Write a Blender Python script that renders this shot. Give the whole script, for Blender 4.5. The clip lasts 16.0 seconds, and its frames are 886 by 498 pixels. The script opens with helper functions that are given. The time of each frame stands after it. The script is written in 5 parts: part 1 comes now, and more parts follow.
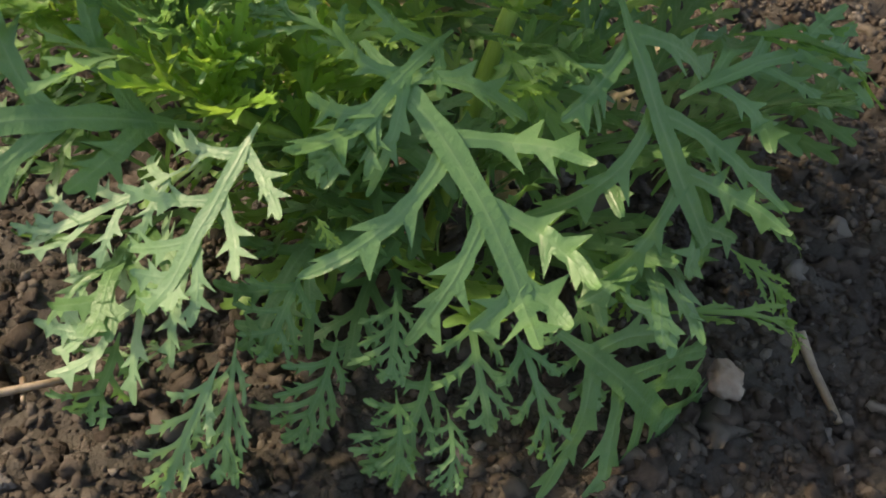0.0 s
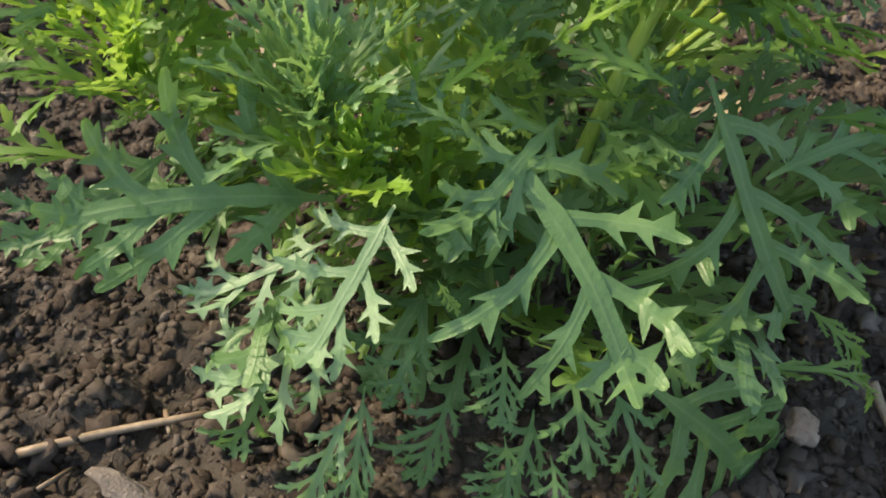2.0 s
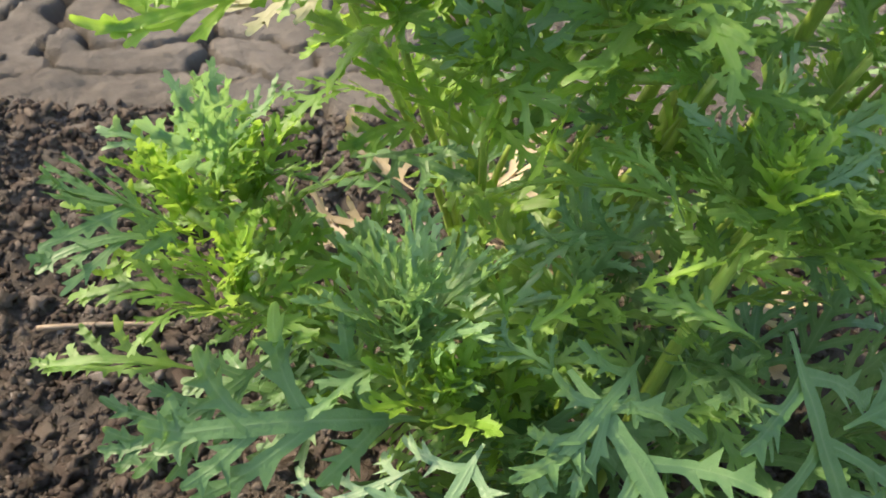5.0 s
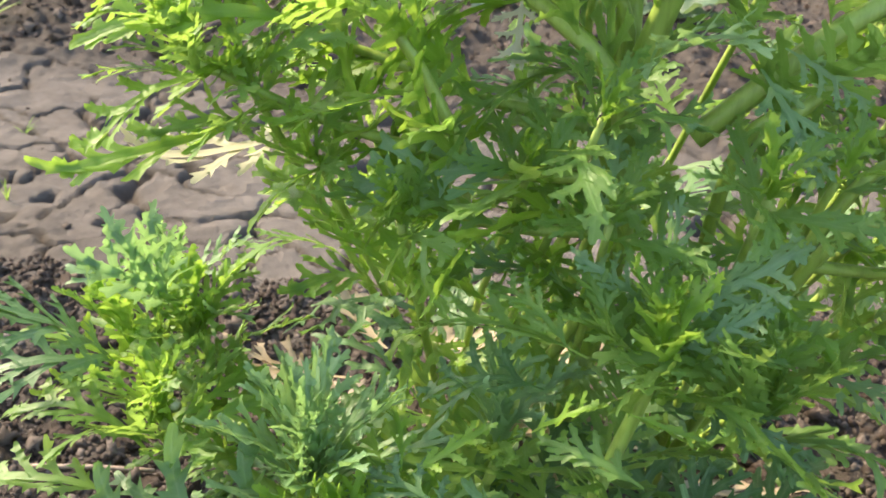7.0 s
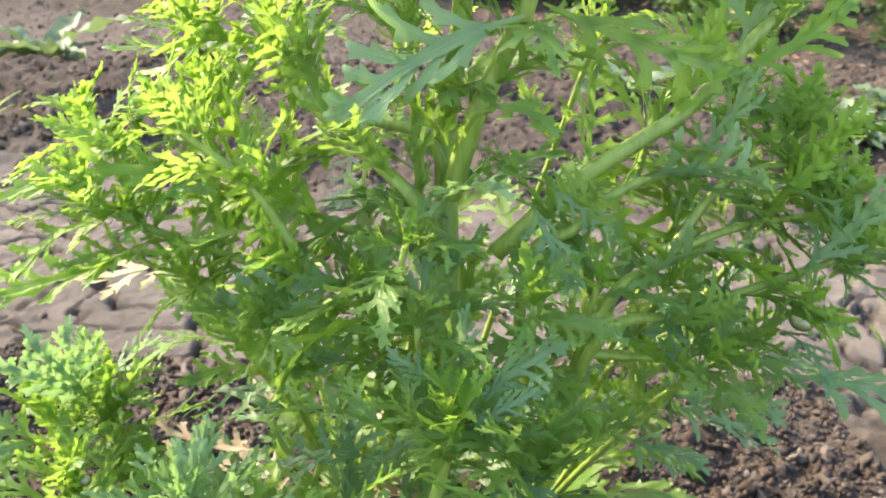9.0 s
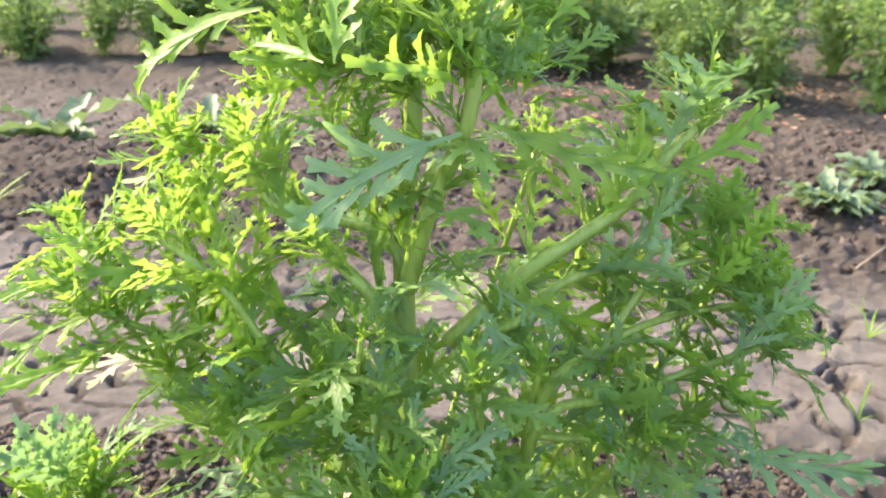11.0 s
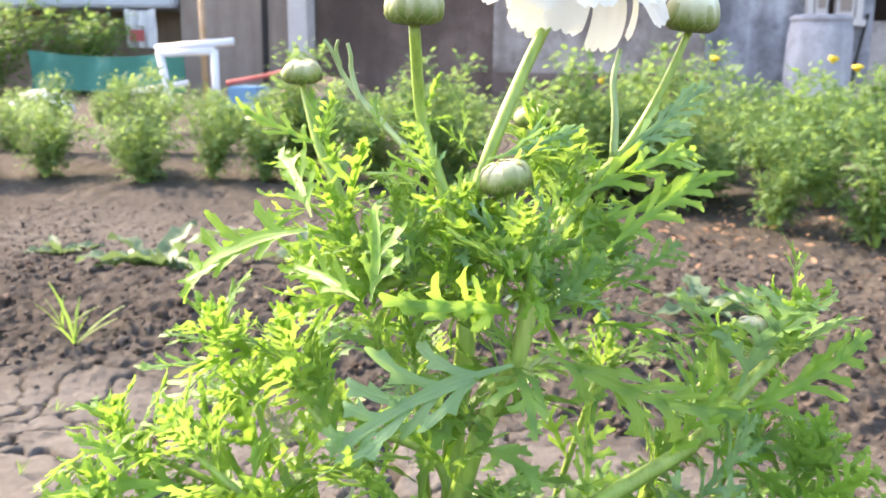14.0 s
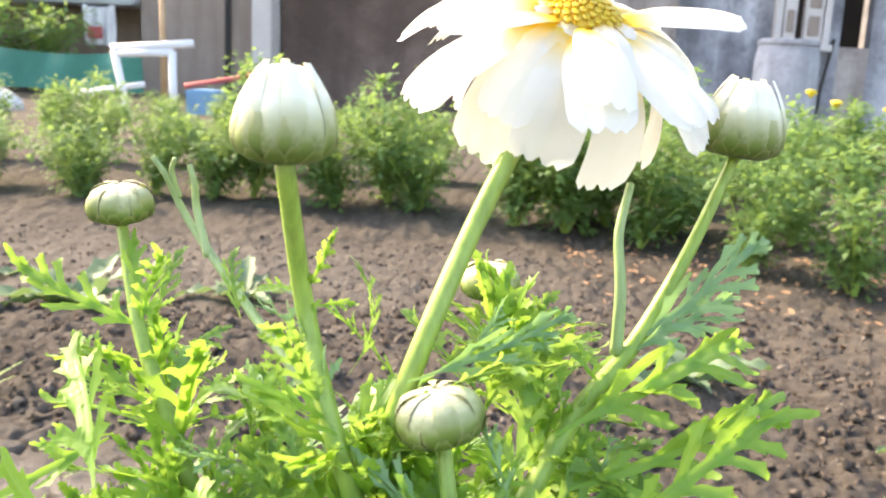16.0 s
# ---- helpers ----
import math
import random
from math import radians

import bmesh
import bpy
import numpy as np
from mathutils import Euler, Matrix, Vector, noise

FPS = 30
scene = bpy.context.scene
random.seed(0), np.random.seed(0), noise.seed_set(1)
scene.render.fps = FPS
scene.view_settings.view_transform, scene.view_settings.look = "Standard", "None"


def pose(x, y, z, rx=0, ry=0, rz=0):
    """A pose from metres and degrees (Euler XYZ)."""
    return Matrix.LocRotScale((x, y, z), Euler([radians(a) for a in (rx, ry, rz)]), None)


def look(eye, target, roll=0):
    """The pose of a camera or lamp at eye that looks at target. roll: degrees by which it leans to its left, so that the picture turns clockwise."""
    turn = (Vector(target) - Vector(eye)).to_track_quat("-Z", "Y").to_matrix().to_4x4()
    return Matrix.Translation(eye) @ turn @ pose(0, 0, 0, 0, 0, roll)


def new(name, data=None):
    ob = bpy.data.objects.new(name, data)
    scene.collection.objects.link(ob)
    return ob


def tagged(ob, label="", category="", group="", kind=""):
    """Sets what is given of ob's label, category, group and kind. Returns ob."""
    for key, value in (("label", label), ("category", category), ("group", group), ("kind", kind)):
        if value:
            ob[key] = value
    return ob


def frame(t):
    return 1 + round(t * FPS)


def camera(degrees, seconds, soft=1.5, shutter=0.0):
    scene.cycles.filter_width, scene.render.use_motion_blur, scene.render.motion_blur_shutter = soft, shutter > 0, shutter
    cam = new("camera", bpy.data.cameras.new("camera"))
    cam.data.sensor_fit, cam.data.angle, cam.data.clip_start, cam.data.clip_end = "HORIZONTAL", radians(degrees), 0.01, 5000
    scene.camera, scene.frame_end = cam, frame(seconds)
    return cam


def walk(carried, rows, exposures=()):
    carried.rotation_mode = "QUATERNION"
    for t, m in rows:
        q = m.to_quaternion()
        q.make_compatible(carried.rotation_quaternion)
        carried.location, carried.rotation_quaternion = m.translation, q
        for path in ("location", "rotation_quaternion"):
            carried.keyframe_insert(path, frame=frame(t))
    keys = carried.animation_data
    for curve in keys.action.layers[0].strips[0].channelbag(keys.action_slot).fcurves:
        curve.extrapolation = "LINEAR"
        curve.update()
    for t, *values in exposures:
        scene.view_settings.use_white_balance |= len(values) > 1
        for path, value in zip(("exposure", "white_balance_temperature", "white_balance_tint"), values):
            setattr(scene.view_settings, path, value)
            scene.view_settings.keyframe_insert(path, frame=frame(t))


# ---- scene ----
cam = camera(52, 16.0, soft=1.7)
cam.data.dof.use_dof, cam.data.dof.focus_distance, cam.data.dof.aperture_fstop = True, 0.24, 40.0
PATH = [
    (0, look((-0.0229, -0.2572, 0.1841), (0.2145, 0.4221, -0.5103), 8.73)),
    (0.5, look((-0.0235, -0.2578, 0.1937), (0.1951, 0.4302, -0.4983), 8.04)),
    (1, look((-0.0309, -0.2615, 0.2011), (0.1722, 0.4332, -0.4889), 7.17)),
    (1.5, look((-0.0362, -0.2621, 0.2057), (0.1489, 0.4266, -0.4953), 6.55)),
    (2, look((-0.0387, -0.2617, 0.2088), (0.1383, 0.4336, -0.4878), 6.09)),
    (2.5, look((-0.0464, -0.2521, 0.2101), (0.1276, 0.4493, -0.4811), 6.27)),
    (3, look((-0.0531, -0.2453, 0.2102), (0.1296, 0.4692, -0.4651), 6.56)),
    (3.5, look((-0.0466, -0.2502, 0.2177), (0.1354, 0.4765, -0.4447), 7.51)),
    (4, look((-0.0343, -0.2514, 0.2243), (0.1495, 0.4943, -0.4161), 7.16)),
    (4.5, look((-0.0505, -0.2447, 0.2318), (0.1156, 0.5140, -0.3981), 6.87)),
    (4.7, look((-0.0535, -0.2442, 0.2379), (0.1074, 0.5149, -0.3929), 6.94)),
    (6.8, look((-0.0071, -0.2656, 0.2347), (-0.0158, 0.6276, -0.2149), 2.66)),
    (7, look((-0.0026, -0.2645, 0.2334), (0.0134, 0.6317, -0.2100), 3.88)),
    (7.5, look((0.0040, -0.2617, 0.2364), (0.0265, 0.6385, -0.1986), 2.84)),
    (8, look((0.0137, -0.2799, 0.2446), (0.0316, 0.6270, -0.1764), 2.36)),
    (8.5, look((0.0292, -0.2980, 0.2537), (0.0266, 0.6182, -0.1471), 2.41)),
    (9, look((0.0487, -0.3110, 0.2738), (0.0430, 0.6101, -0.1154), 1.47)),
    (9.5, look((0.0581, -0.3168, 0.2804), (0.0513, 0.6178, -0.0753), 1.04)),
    (11.8, look((0.0875, -0.3648, 0.3069), (0.0357, 0.5879, 0.0076), -0.99)),
    (12, look((0.0966, -0.3867, 0.3105), (0.0259, 0.5692, 0.0253), -1.17)),
    (12.5, look((0.0999, -0.3796, 0.3168), (-0.0008, 0.5764, 0.0411), -1.45)),
    (13, look((0.0937, -0.3646, 0.3192), (-0.0145, 0.6003, 0.0796), 0.11)),
    (13.5, look((0.0838, -0.3337, 0.3191), (-0.0303, 0.6350, 0.0985), 1.27)),
    (14, look((0.0811, -0.3021, 0.3224), (-0.0505, 0.6671, 0.1143), 0.64)),
    (14.5, look((0.0761, -0.2603, 0.3365), (-0.0396, 0.7090, 0.1196), 2.50)),
    (15, look((0.0790, -0.2041, 0.3355), (-0.0270, 0.7702, 0.1367), 2.14)),
    (15.5, look((0.0780, -0.2026, 0.3422), (-0.0116, 0.7767, 0.1607), 3.17)),
    (16, look((0.0763, -0.1819, 0.3476), (-0.0147, 0.7937, 0.1476), 2.82)),
]
walk(cam, PATH, [(0, 1.06, 7700, 12), (2, 1.20, 7500, 12), (4.5, 1.45, 7300, 13), (7, 1.82, 7200, 16), (9, 2.12, 7100, 18), (12, 2.25, 7000, 20), (14.5, 2.32, 7100, 20), (16, 2.32, 7500, 16)])

# ---- light ----
SUN_TO = Vector((-0.70, 0.38, 0.66)).normalized()
world = bpy.data.worlds.new("sky")
scene.world = world
world.use_nodes = True
wn = world.node_tree.nodes
sky = wn.new("ShaderNodeTexSky")
sky.sky_type = "NISHITA"
sky.sun_disc = False
sky.sun_elevation = math.asin(SUN_TO.z)
sky.sun_rotation = math.atan2(SUN_TO.x, SUN_TO.y)
sky.dust_density = 2.0
wn["Background"].inputs["Strength"].default_value = 0.15
world.node_tree.links.new(sky.outputs["Color"], wn["Background"].inputs["Color"])
sun = new("sun", bpy.data.lights.new("sun", "SUN"))
sun.data.energy, sun.data.angle, sun.data.color = 2.3, radians(1.5), (1.0, 0.88, 0.68)
sun.rotation_mode = "QUATERNION"
sun.rotation_quaternion = SUN_TO.to_track_quat("Z", "Y")


# ---- materials ----
def material(name):
    m = bpy.data.materials.new(name)
    m.use_nodes = True
    t = m.node_tree
    return m, t.nodes, t.links, t.nodes["Principled BSDF"]


def ramp(n, l, fac, *stops):
    r = n.new("ShaderNodeValToRGB")
    while len(r.color_ramp.elements) < len(stops):
        r.color_ramp.elements.new(0.5)
    for e, (p, c) in zip(r.color_ramp.elements, stops):
        e.position, e.color = p, (*c, 1)
    l.new(fac, r.inputs[0])
    return r.outputs[0]


def noise_out(n, l, scale, detail=4, rough=0.6, coord="Object"):
    tc = n.new("ShaderNodeTexCoord")
    t = n.new("ShaderNodeTexNoise")
    t.inputs["Scale"].default_value, t.inputs["Detail"].default_value, t.inputs["Roughness"].default_value = scale, detail, rough
    l.new(tc.outputs[coord], t.inputs["Vector"])
    return t.outputs["Fac"]


def bump(n, l, bsdf, height, strength, dist):
    b = n.new("ShaderNodeBump")
    b.inputs["Strength"].default_value, b.inputs["Distance"].default_value = strength, dist
    l.new(height, b.inputs["Height"])
    l.new(b.outputs[0], bsdf.inputs["Normal"])


def mixed(n, l, fac, a, b, mode="MIX"):
    x = n.new("ShaderNodeMix")
    x.data_type, x.blend_type = "RGBA", mode
    for s, v in ((x.inputs[0], fac), (x.inputs[6], a), (x.inputs[7], b)):
        if isinstance(v, bpy.types.NodeSocket):
            l.new(v, s)
        elif isinstance(v, tuple):
            s.default_value = (*v, 1)
        else:
            s.default_value = v
    return x.outputs[2]


def leaf_material(name, dark, light, vein, through_light, rough=0.5, thin=0.45):
    """A thin leaf: coloured top, pale veins, light passing through it."""
    m, n, l, b = material(name)
    info = n.new("ShaderNodeObjectInfo")
    col = mixed(n, l, info.outputs["Random"], dark, light)
    spots = noise_out(n, l, 9.0, 5, 0.65)
    col = mixed(n, l, ramp(n, l, spots, (0.35, (0, 0, 0)), (0.75, (0.7, 0.7, 0.7))), col, light)
    at = n.new("ShaderNodeAttribute")
    at.attribute_name = "vein"
    v = ramp(n, l, at.outputs["Fac"], (0.0, (0.4, 0.4, 0.4)), (0.16, (0.12, 0.12, 0.12)), (0.35, (0, 0, 0)))
    col = mixed(n, l, v, col, vein)
    l.new(col, b.inputs["Base Color"])
    b.inputs["Roughness"].default_value = rough
    b.inputs["Specular IOR Level"].default_value = 0.5
    bump(n, l, b, mixed(n, l, 0.5, v, noise_out(n, l, 38.0, 4)), 0.18, 0.03)
    tr = n.new("ShaderNodeBsdfTranslucent")
    l.new(mixed(n, l, 0.35, through_light, col), tr.inputs["Color"])
    mx = n.new("ShaderNodeMixShader")
    mx.inputs[0].default_value = thin
    l.new(b.outputs[0], mx.inputs[1])
    l.new(tr.outputs[0], mx.inputs[2])
    l.new(mx.outputs[0], n["Material Output"].inputs["Surface"])
    return m


LEAF_LOW = leaf_material("leaf_low", (0.080, 0.185, 0.058), (0.145, 0.280, 0.105), (0.24, 0.37, 0.17), (0.20, 0.38, 0.05), 0.36, 0.32)
# Brighter copy of the low leaf green, with sunlight put into its colour.
LEAF_SUNLIT = leaf_material("leaf_sunlit", (0.165, 0.30, 0.14), (0.235, 0.38, 0.20), (0.27, 0.41, 0.22), (0.32, 0.5, 0.08), 0.36, 0.3)
LEAF_MID = leaf_material("leaf_mid", (0.115, 0.26, 0.045), (0.20, 0.365, 0.095), (0.30, 0.44, 0.15), (0.44, 0.64, 0.09), 0.36, 0.5)
LEAF_YOUNG = leaf_material("leaf_young", (0.17, 0.34, 0.035), (0.25, 0.45, 0.07), (0.35, 0.50, 0.12), (0.46, 0.68, 0.09), 0.36, 0.48)
LEAF_TEAL = leaf_material("leaf_teal", (0.15, 0.30, 0.12), (0.25, 0.42, 0.20), (0.33, 0.48, 0.26), (0.34, 0.56, 0.12), 0.36, 0.42)
LEAF_WEED = leaf_material("leaf_weed", (0.09, 0.165, 0.085), (0.15, 0.235, 0.13), (0.28, 0.38, 0.24), (0.25, 0.38, 0.10), 0.5, 0.3)
LEAF_DRY = leaf_material("leaf_dry", (0.42, 0.33, 0.20), (0.55, 0.46, 0.32), (0.5, 0.42, 0.3), (0.5, 0.36, 0.15), 0.7, 0.3)
LEAF_BLEACHED = leaf_material("leaf_bleached", (0.46, 0.45, 0.27), (0.58, 0.56, 0.38), (0.50, 0.50, 0.32), (0.55, 0.52, 0.26), 0.6, 0.35)
PETAL = leaf_material("petal_cream", (0.90, 0.89, 0.82), (0.94, 0.93, 0.89), (0.90, 0.88, 0.80), (0.88, 0.87, 0.74), 0.55, 0.4)


def petal_nodes():
    """Yellow at the petal's foot, cream to its end."""
    n, l = PETAL.node_tree.nodes, PETAL.node_tree.links
    b, tr = n["Principled BSDF"], next(x for x in n if x.type == "BSDF_TRANSLUCENT")
    tc = n.new("ShaderNodeTexCoord")
    sep = n.new("ShaderNodeSeparateXYZ")
    l.new(tc.outputs["Object"], sep.inputs[0])
    f = ramp(n, l, sep.outputs["Y"], (0.16, (1, 1, 1)), (0.42, (0, 0, 0)))
    l.new(mixed(n, l, f, b.inputs["Base Color"].links[0].from_socket, (0.88, 0.66, 0.06)), b.inputs["Base Color"])
    l.new(mixed(n, l, f, tr.inputs["Color"].links[0].from_socket, (0.85, 0.6, 0.05)), tr.inputs["Color"])


petal_nodes()


def stem_material(name, a, b2, dots=0.0):
    m, n, l, b = material(name)
    tc, mp, t = n.new("ShaderNodeTexCoord"), n.new("ShaderNodeMapping"), n.new("ShaderNodeTexNoise")
    mp.inputs["Scale"].default_value = (420, 420, 28)
    t.inputs["Scale"].default_value, t.inputs["Detail"].default_value = 1.0, 4
    l.new(tc.outputs["Object"], mp.inputs["Vector"])
    l.new(mp.outputs[0], t.inputs["Vector"])
    col = mixed(n, l, ramp(n, l, noise_out(n, l, 30.0, 4), (0.35, (0, 0, 0)), (0.7, (1, 1, 1))), a, b2)
    col = mixed(n, l, ramp(n, l, t.outputs["Fac"], (0.42, (0, 0, 0)), (0.66, (0.55, 0.55, 0.55))), col, tuple(0.55 * v for v in a))
    l.new(col, b.inputs["Base Color"])
    b.inputs["Roughness"].default_value = 0.45
    b.inputs["Subsurface Weight"].default_value = 0.12
    b.inputs["Subsurface Radius"].default_value = (0.004, 0.006, 0.002)
    bump(n, l, b, noise_out(n, l, 160.0, 3), 0.25, 0.001)
    return m


STEM = stem_material("stem_green", (0.27, 0.41, 0.06), (0.38, 0.50, 0.13))
STEM_PALE = stem_material("stem_pale", (0.30, 0.42, 0.16), (0.40, 0.50, 0.24))
CALYX = stem_material("calyx_green", (0.18, 0.30, 0.07), (0.33, 0.42, 0.17))


def bract_material():
    """Green bracts with dark keels, paler towards the tip of the bud."""
    m, n, l, b = material("bract")
    tc = n.new("ShaderNodeTexCoord")
    sep = n.new("ShaderNodeSeparateXYZ")
    l.new(tc.outputs["Object"], sep.inputs[0])
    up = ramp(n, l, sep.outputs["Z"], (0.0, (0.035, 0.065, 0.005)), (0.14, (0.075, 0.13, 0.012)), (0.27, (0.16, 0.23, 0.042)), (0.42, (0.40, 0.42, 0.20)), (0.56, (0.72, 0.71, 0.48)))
    at = n.new("ShaderNodeAttribute")
    at.attribute_name = "vein"
    edge = ramp(n, l, at.outputs["Fac"], (0.0, (0.1, 0.1, 0.1)), (0.15, (0, 0, 0)), (0.7, (0.10, 0.10, 0.10)), (1.0, (0.5, 0.5, 0.5)))
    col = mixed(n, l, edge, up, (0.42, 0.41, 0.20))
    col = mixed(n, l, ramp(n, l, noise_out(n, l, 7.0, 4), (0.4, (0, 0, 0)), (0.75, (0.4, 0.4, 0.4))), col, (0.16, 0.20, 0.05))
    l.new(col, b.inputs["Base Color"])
    b.inputs["Roughness"].default_value = 0.5
    b.inputs["Subsurface Weight"].default_value = 0.1
    b.inputs["Subsurface Radius"].default_value = (0.004, 0.006, 0.002)
    return m


BRACT = bract_material()


def bud_material():
    """Packed petals: green-white below, cream above, with faint streaks."""
    m, n, l, b = material("bud_cream")
    tc = n.new("ShaderNodeTexCoord")
    sep = n.new("ShaderNodeSeparateXYZ")
    l.new(tc.outputs["Object"], sep.inputs[0])
    up = ramp(n, l, sep.outputs["Z"], (0.08, (0.06, 0.10, 0.010)), (0.26, (0.15, 0.20, 0.04)), (0.46, (0.48, 0.49, 0.27)), (0.64, (0.86, 0.84, 0.66)), (0.88, (0.90, 0.88, 0.72)), (1.0, (0.88, 0.82, 0.40)))
    col = mixed(n, l, ramp(n, l, noise_out(n, l, 9.0, 4), (0.4, (0, 0, 0)), (0.75, (0.35, 0.35, 0.35))), up, (0.62, 0.62, 0.38))
    l.new(col, b.inputs["Base Color"])
    b.inputs["Roughness"].default_value = 0.55
    b.inputs["Subsurface Weight"].default_value = 0.2
    b.inputs["Subsurface Radius"].default_value = (0.004, 0.004, 0.002)
    return m


BUDTOP = bud_material()
FLORET = stem_material("floret_yellow", (0.80, 0.52, 0.03), (0.88, 0.68, 0.10))
STRAW = stem_material("straw", (0.22, 0.16, 0.10), (0.36, 0.28, 0.19))


def soil_material():
    m, n, l, b = material("soil")
    big = noise_out(n, l, 2.2, 5, 0.6)
    fine = noise_out(n, l, 60.0, 7, 0.8)
    col = ramp(n, l, fine, (0.28, (0.036, 0.029, 0.022)), (0.5, (0.084, 0.070, 0.056)), (0.72, (0.172, 0.150, 0.124)))
    col = mixed(n, l, ramp(n, l, big, (0.35, (0, 0, 0)), (0.65, (0.6, 0.6, 0.6))), col, (0.115, 0.101, 0.084))
    at = n.new("ShaderNodeAttribute")
    at.attribute_name = "crust"
    col = mixed(n, l, at.outputs["Fac"], col, mixed(n, l, ramp(n, l, noise_out(n, l, 14.0, 8, 0.72), (0.3, (0, 0, 0)), (0.7, (1, 1, 1))), (0.108, 0.096, 0.081), (0.262, 0.240, 0.207)))
    l.new(col, b.inputs["Base Color"])
    b.inputs["Roughness"].default_value = 0.95
    b.inputs["Specular IOR Level"].default_value = 0.15
    bump(n, l, b, mixed(n, l, 0.5, fine, noise_out(n, l, 160.0, 6, 0.8)), 1.0, 0.008)
    return m


SOIL = soil_material()


def plain(name, c1, c2, scale, rough=0.8, bumps=0.3, dist=0.003, metal=0.0, detail=5, streak=1.0):
    m, n, l, b = material(name)
    f = noise_out(n, l, scale, detail, 0.65)
    if streak != 1.0:
        tc, mp = n.new("ShaderNodeTexCoord"), n.new("ShaderNodeMapping")
        mp.inputs["Scale"].default_value = (1, 1, streak)
        l.new(tc.outputs["Object"], mp.inputs["Vector"])
        t = n.new("ShaderNodeTexNoise")
        t.inputs["Scale"].default_value, t.inputs["Detail"].default_value = scale * 3, 6
        l.new(mp.outputs[0], t.inputs["Vector"])
        mean = n.new("ShaderNodeMath")
        mean.operation = "MULTIPLY_ADD"
        l.new(t.outputs["Fac"], mean.inputs[0])
        mean.inputs[1].default_value = 0.55
        half = n.new("ShaderNodeMath")
        half.operation = "MULTIPLY"
        l.new(f, half.inputs[0])
        half.inputs[1].default_value = 0.45
        l.new(half.outputs[0], mean.inputs[2])
        f = mean.outputs[0]
    l.new(ramp(n, l, f, (0.3, c1), (0.7, c2)), b.inputs["Base Color"])
    b.inputs["Roughness"].default_value, b.inputs["Metallic"].default_value = rough, metal
    bump(n, l, b, noise_out(n, l, scale * 12, 4), bumps, dist)
    return m




def clod_material():
    """Crumbs of soil, each with its own shade, dusty on top."""
    m, n, l, b = material("clod")
    g = n.new("ShaderNodeNewGeometry")
    own = ramp(n, l, g.outputs["Random Per Island"], (0.0, (0.050, 0.038, 0.029)), (0.5, (0.088, 0.071, 0.056)), (0.9, (0.142, 0.120, 0.096)), (1.0, (0.236, 0.210, 0.18)))
    col = mixed(n, l, ramp(n, l, noise_out(n, l, 120.0, 5), (0.4, (0, 0, 0)), (0.7, (0.6, 0.6, 0.6))), own, (0.150, 0.118, 0.097))
    l.new(col, b.inputs["Base Color"])
    b.inputs["Roughness"].default_value = 0.95
    b.inputs["Specular IOR Level"].default_value = 0.15
    bump(n, l, b, noise_out(n, l, 900.0, 5, 0.75), 1.0, 0.0012)
    return m


CLOD = clod_material()


def old_plaster(name, stain, mid, clean, scale):
    """Weathered plaster: large stains, smaller flaking, rain streaks."""
    m, n, l, b = material(name)
    blot = noise_out(n, l, scale, 9, 0.68)
    col = ramp(n, l, blot, (0.36, stain), (0.50, mid), (0.64, clean))
    tc, mp, t = n.new("ShaderNodeTexCoord"), n.new("ShaderNodeMapping"), n.new("ShaderNodeTexNoise")
    mp.inputs["Scale"].default_value = (5.0, 5.0, 0.6)
    t.inputs["Scale"].default_value, t.inputs["Detail"].default_value = 1.0, 7
    l.new(tc.outputs["Object"], mp.inputs["Vector"])
    l.new(mp.outputs[0], t.inputs["Vector"])
    col = mixed(n, l, ramp(n, l, t.outputs["Fac"], (0.46, (0, 0, 0)), (0.68, (0.7, 0.7, 0.7))), col, stain)
    col = mixed(n, l, ramp(n, l, noise_out(n, l, scale * 11, 6, 0.7), (0.52, (0, 0, 0)), (0.66, (0.45, 0.45, 0.45))), col, stain)
    l.new(col, b.inputs["Base Color"])
    b.inputs["Roughness"].default_value = 0.9
    bump(n, l, b, noise_out(n, l, 14.0, 6, 0.7), 0.6, 0.02)
    return m


STONE = plain("stone", (0.22, 0.14, 0.09), (0.40, 0.32, 0.25), 50.0, 0.8, 0.5, 0.002)
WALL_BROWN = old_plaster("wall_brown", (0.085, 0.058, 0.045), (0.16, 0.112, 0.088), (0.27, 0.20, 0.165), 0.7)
WALL_GREY = old_plaster("wall_grey", (0.15, 0.115, 0.095), (0.42, 0.36, 0.32), (0.55, 0.48, 0.44), 1.1)
WALL_WHITE = old_plaster("wall_whitewash", (0.085, 0.085, 0.09), (0.30, 0.30, 0.32), (0.56, 0.56, 0.59), 1.0)
WALL_PATCH = old_plaster("wall_patch", (0.26, 0.25, 0.25), (0.54, 0.54, 0.56), (0.64, 0.64, 0.67), 0.9)
PILLAR = plain("pillar_plaster", (0.50, 0.46, 0.43), (0.66, 0.62, 0.58), 2.5, 0.85, 0.3, 0.005)
TIMBER = plain("weathered_timber", (0.20, 0.15, 0.12), (0.36, 0.29, 0.24), 4.0, 0.85, 0.4, 0.004, streak=0.1)
# Near-black; on wall_9 it stands for the shade of an unlit room.
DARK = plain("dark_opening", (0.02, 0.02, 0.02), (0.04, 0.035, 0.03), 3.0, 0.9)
PIPE = plain("pipe_white", (0.72, 0.74, 0.78), (0.82, 0.83, 0.85), 5.0, 0.45, 0.1)
NET = plain("green_sheet", (0.03, 0.17, 0.13), (0.05, 0.25, 0.19), 4.0, 0.7, 0.4, 0.02)
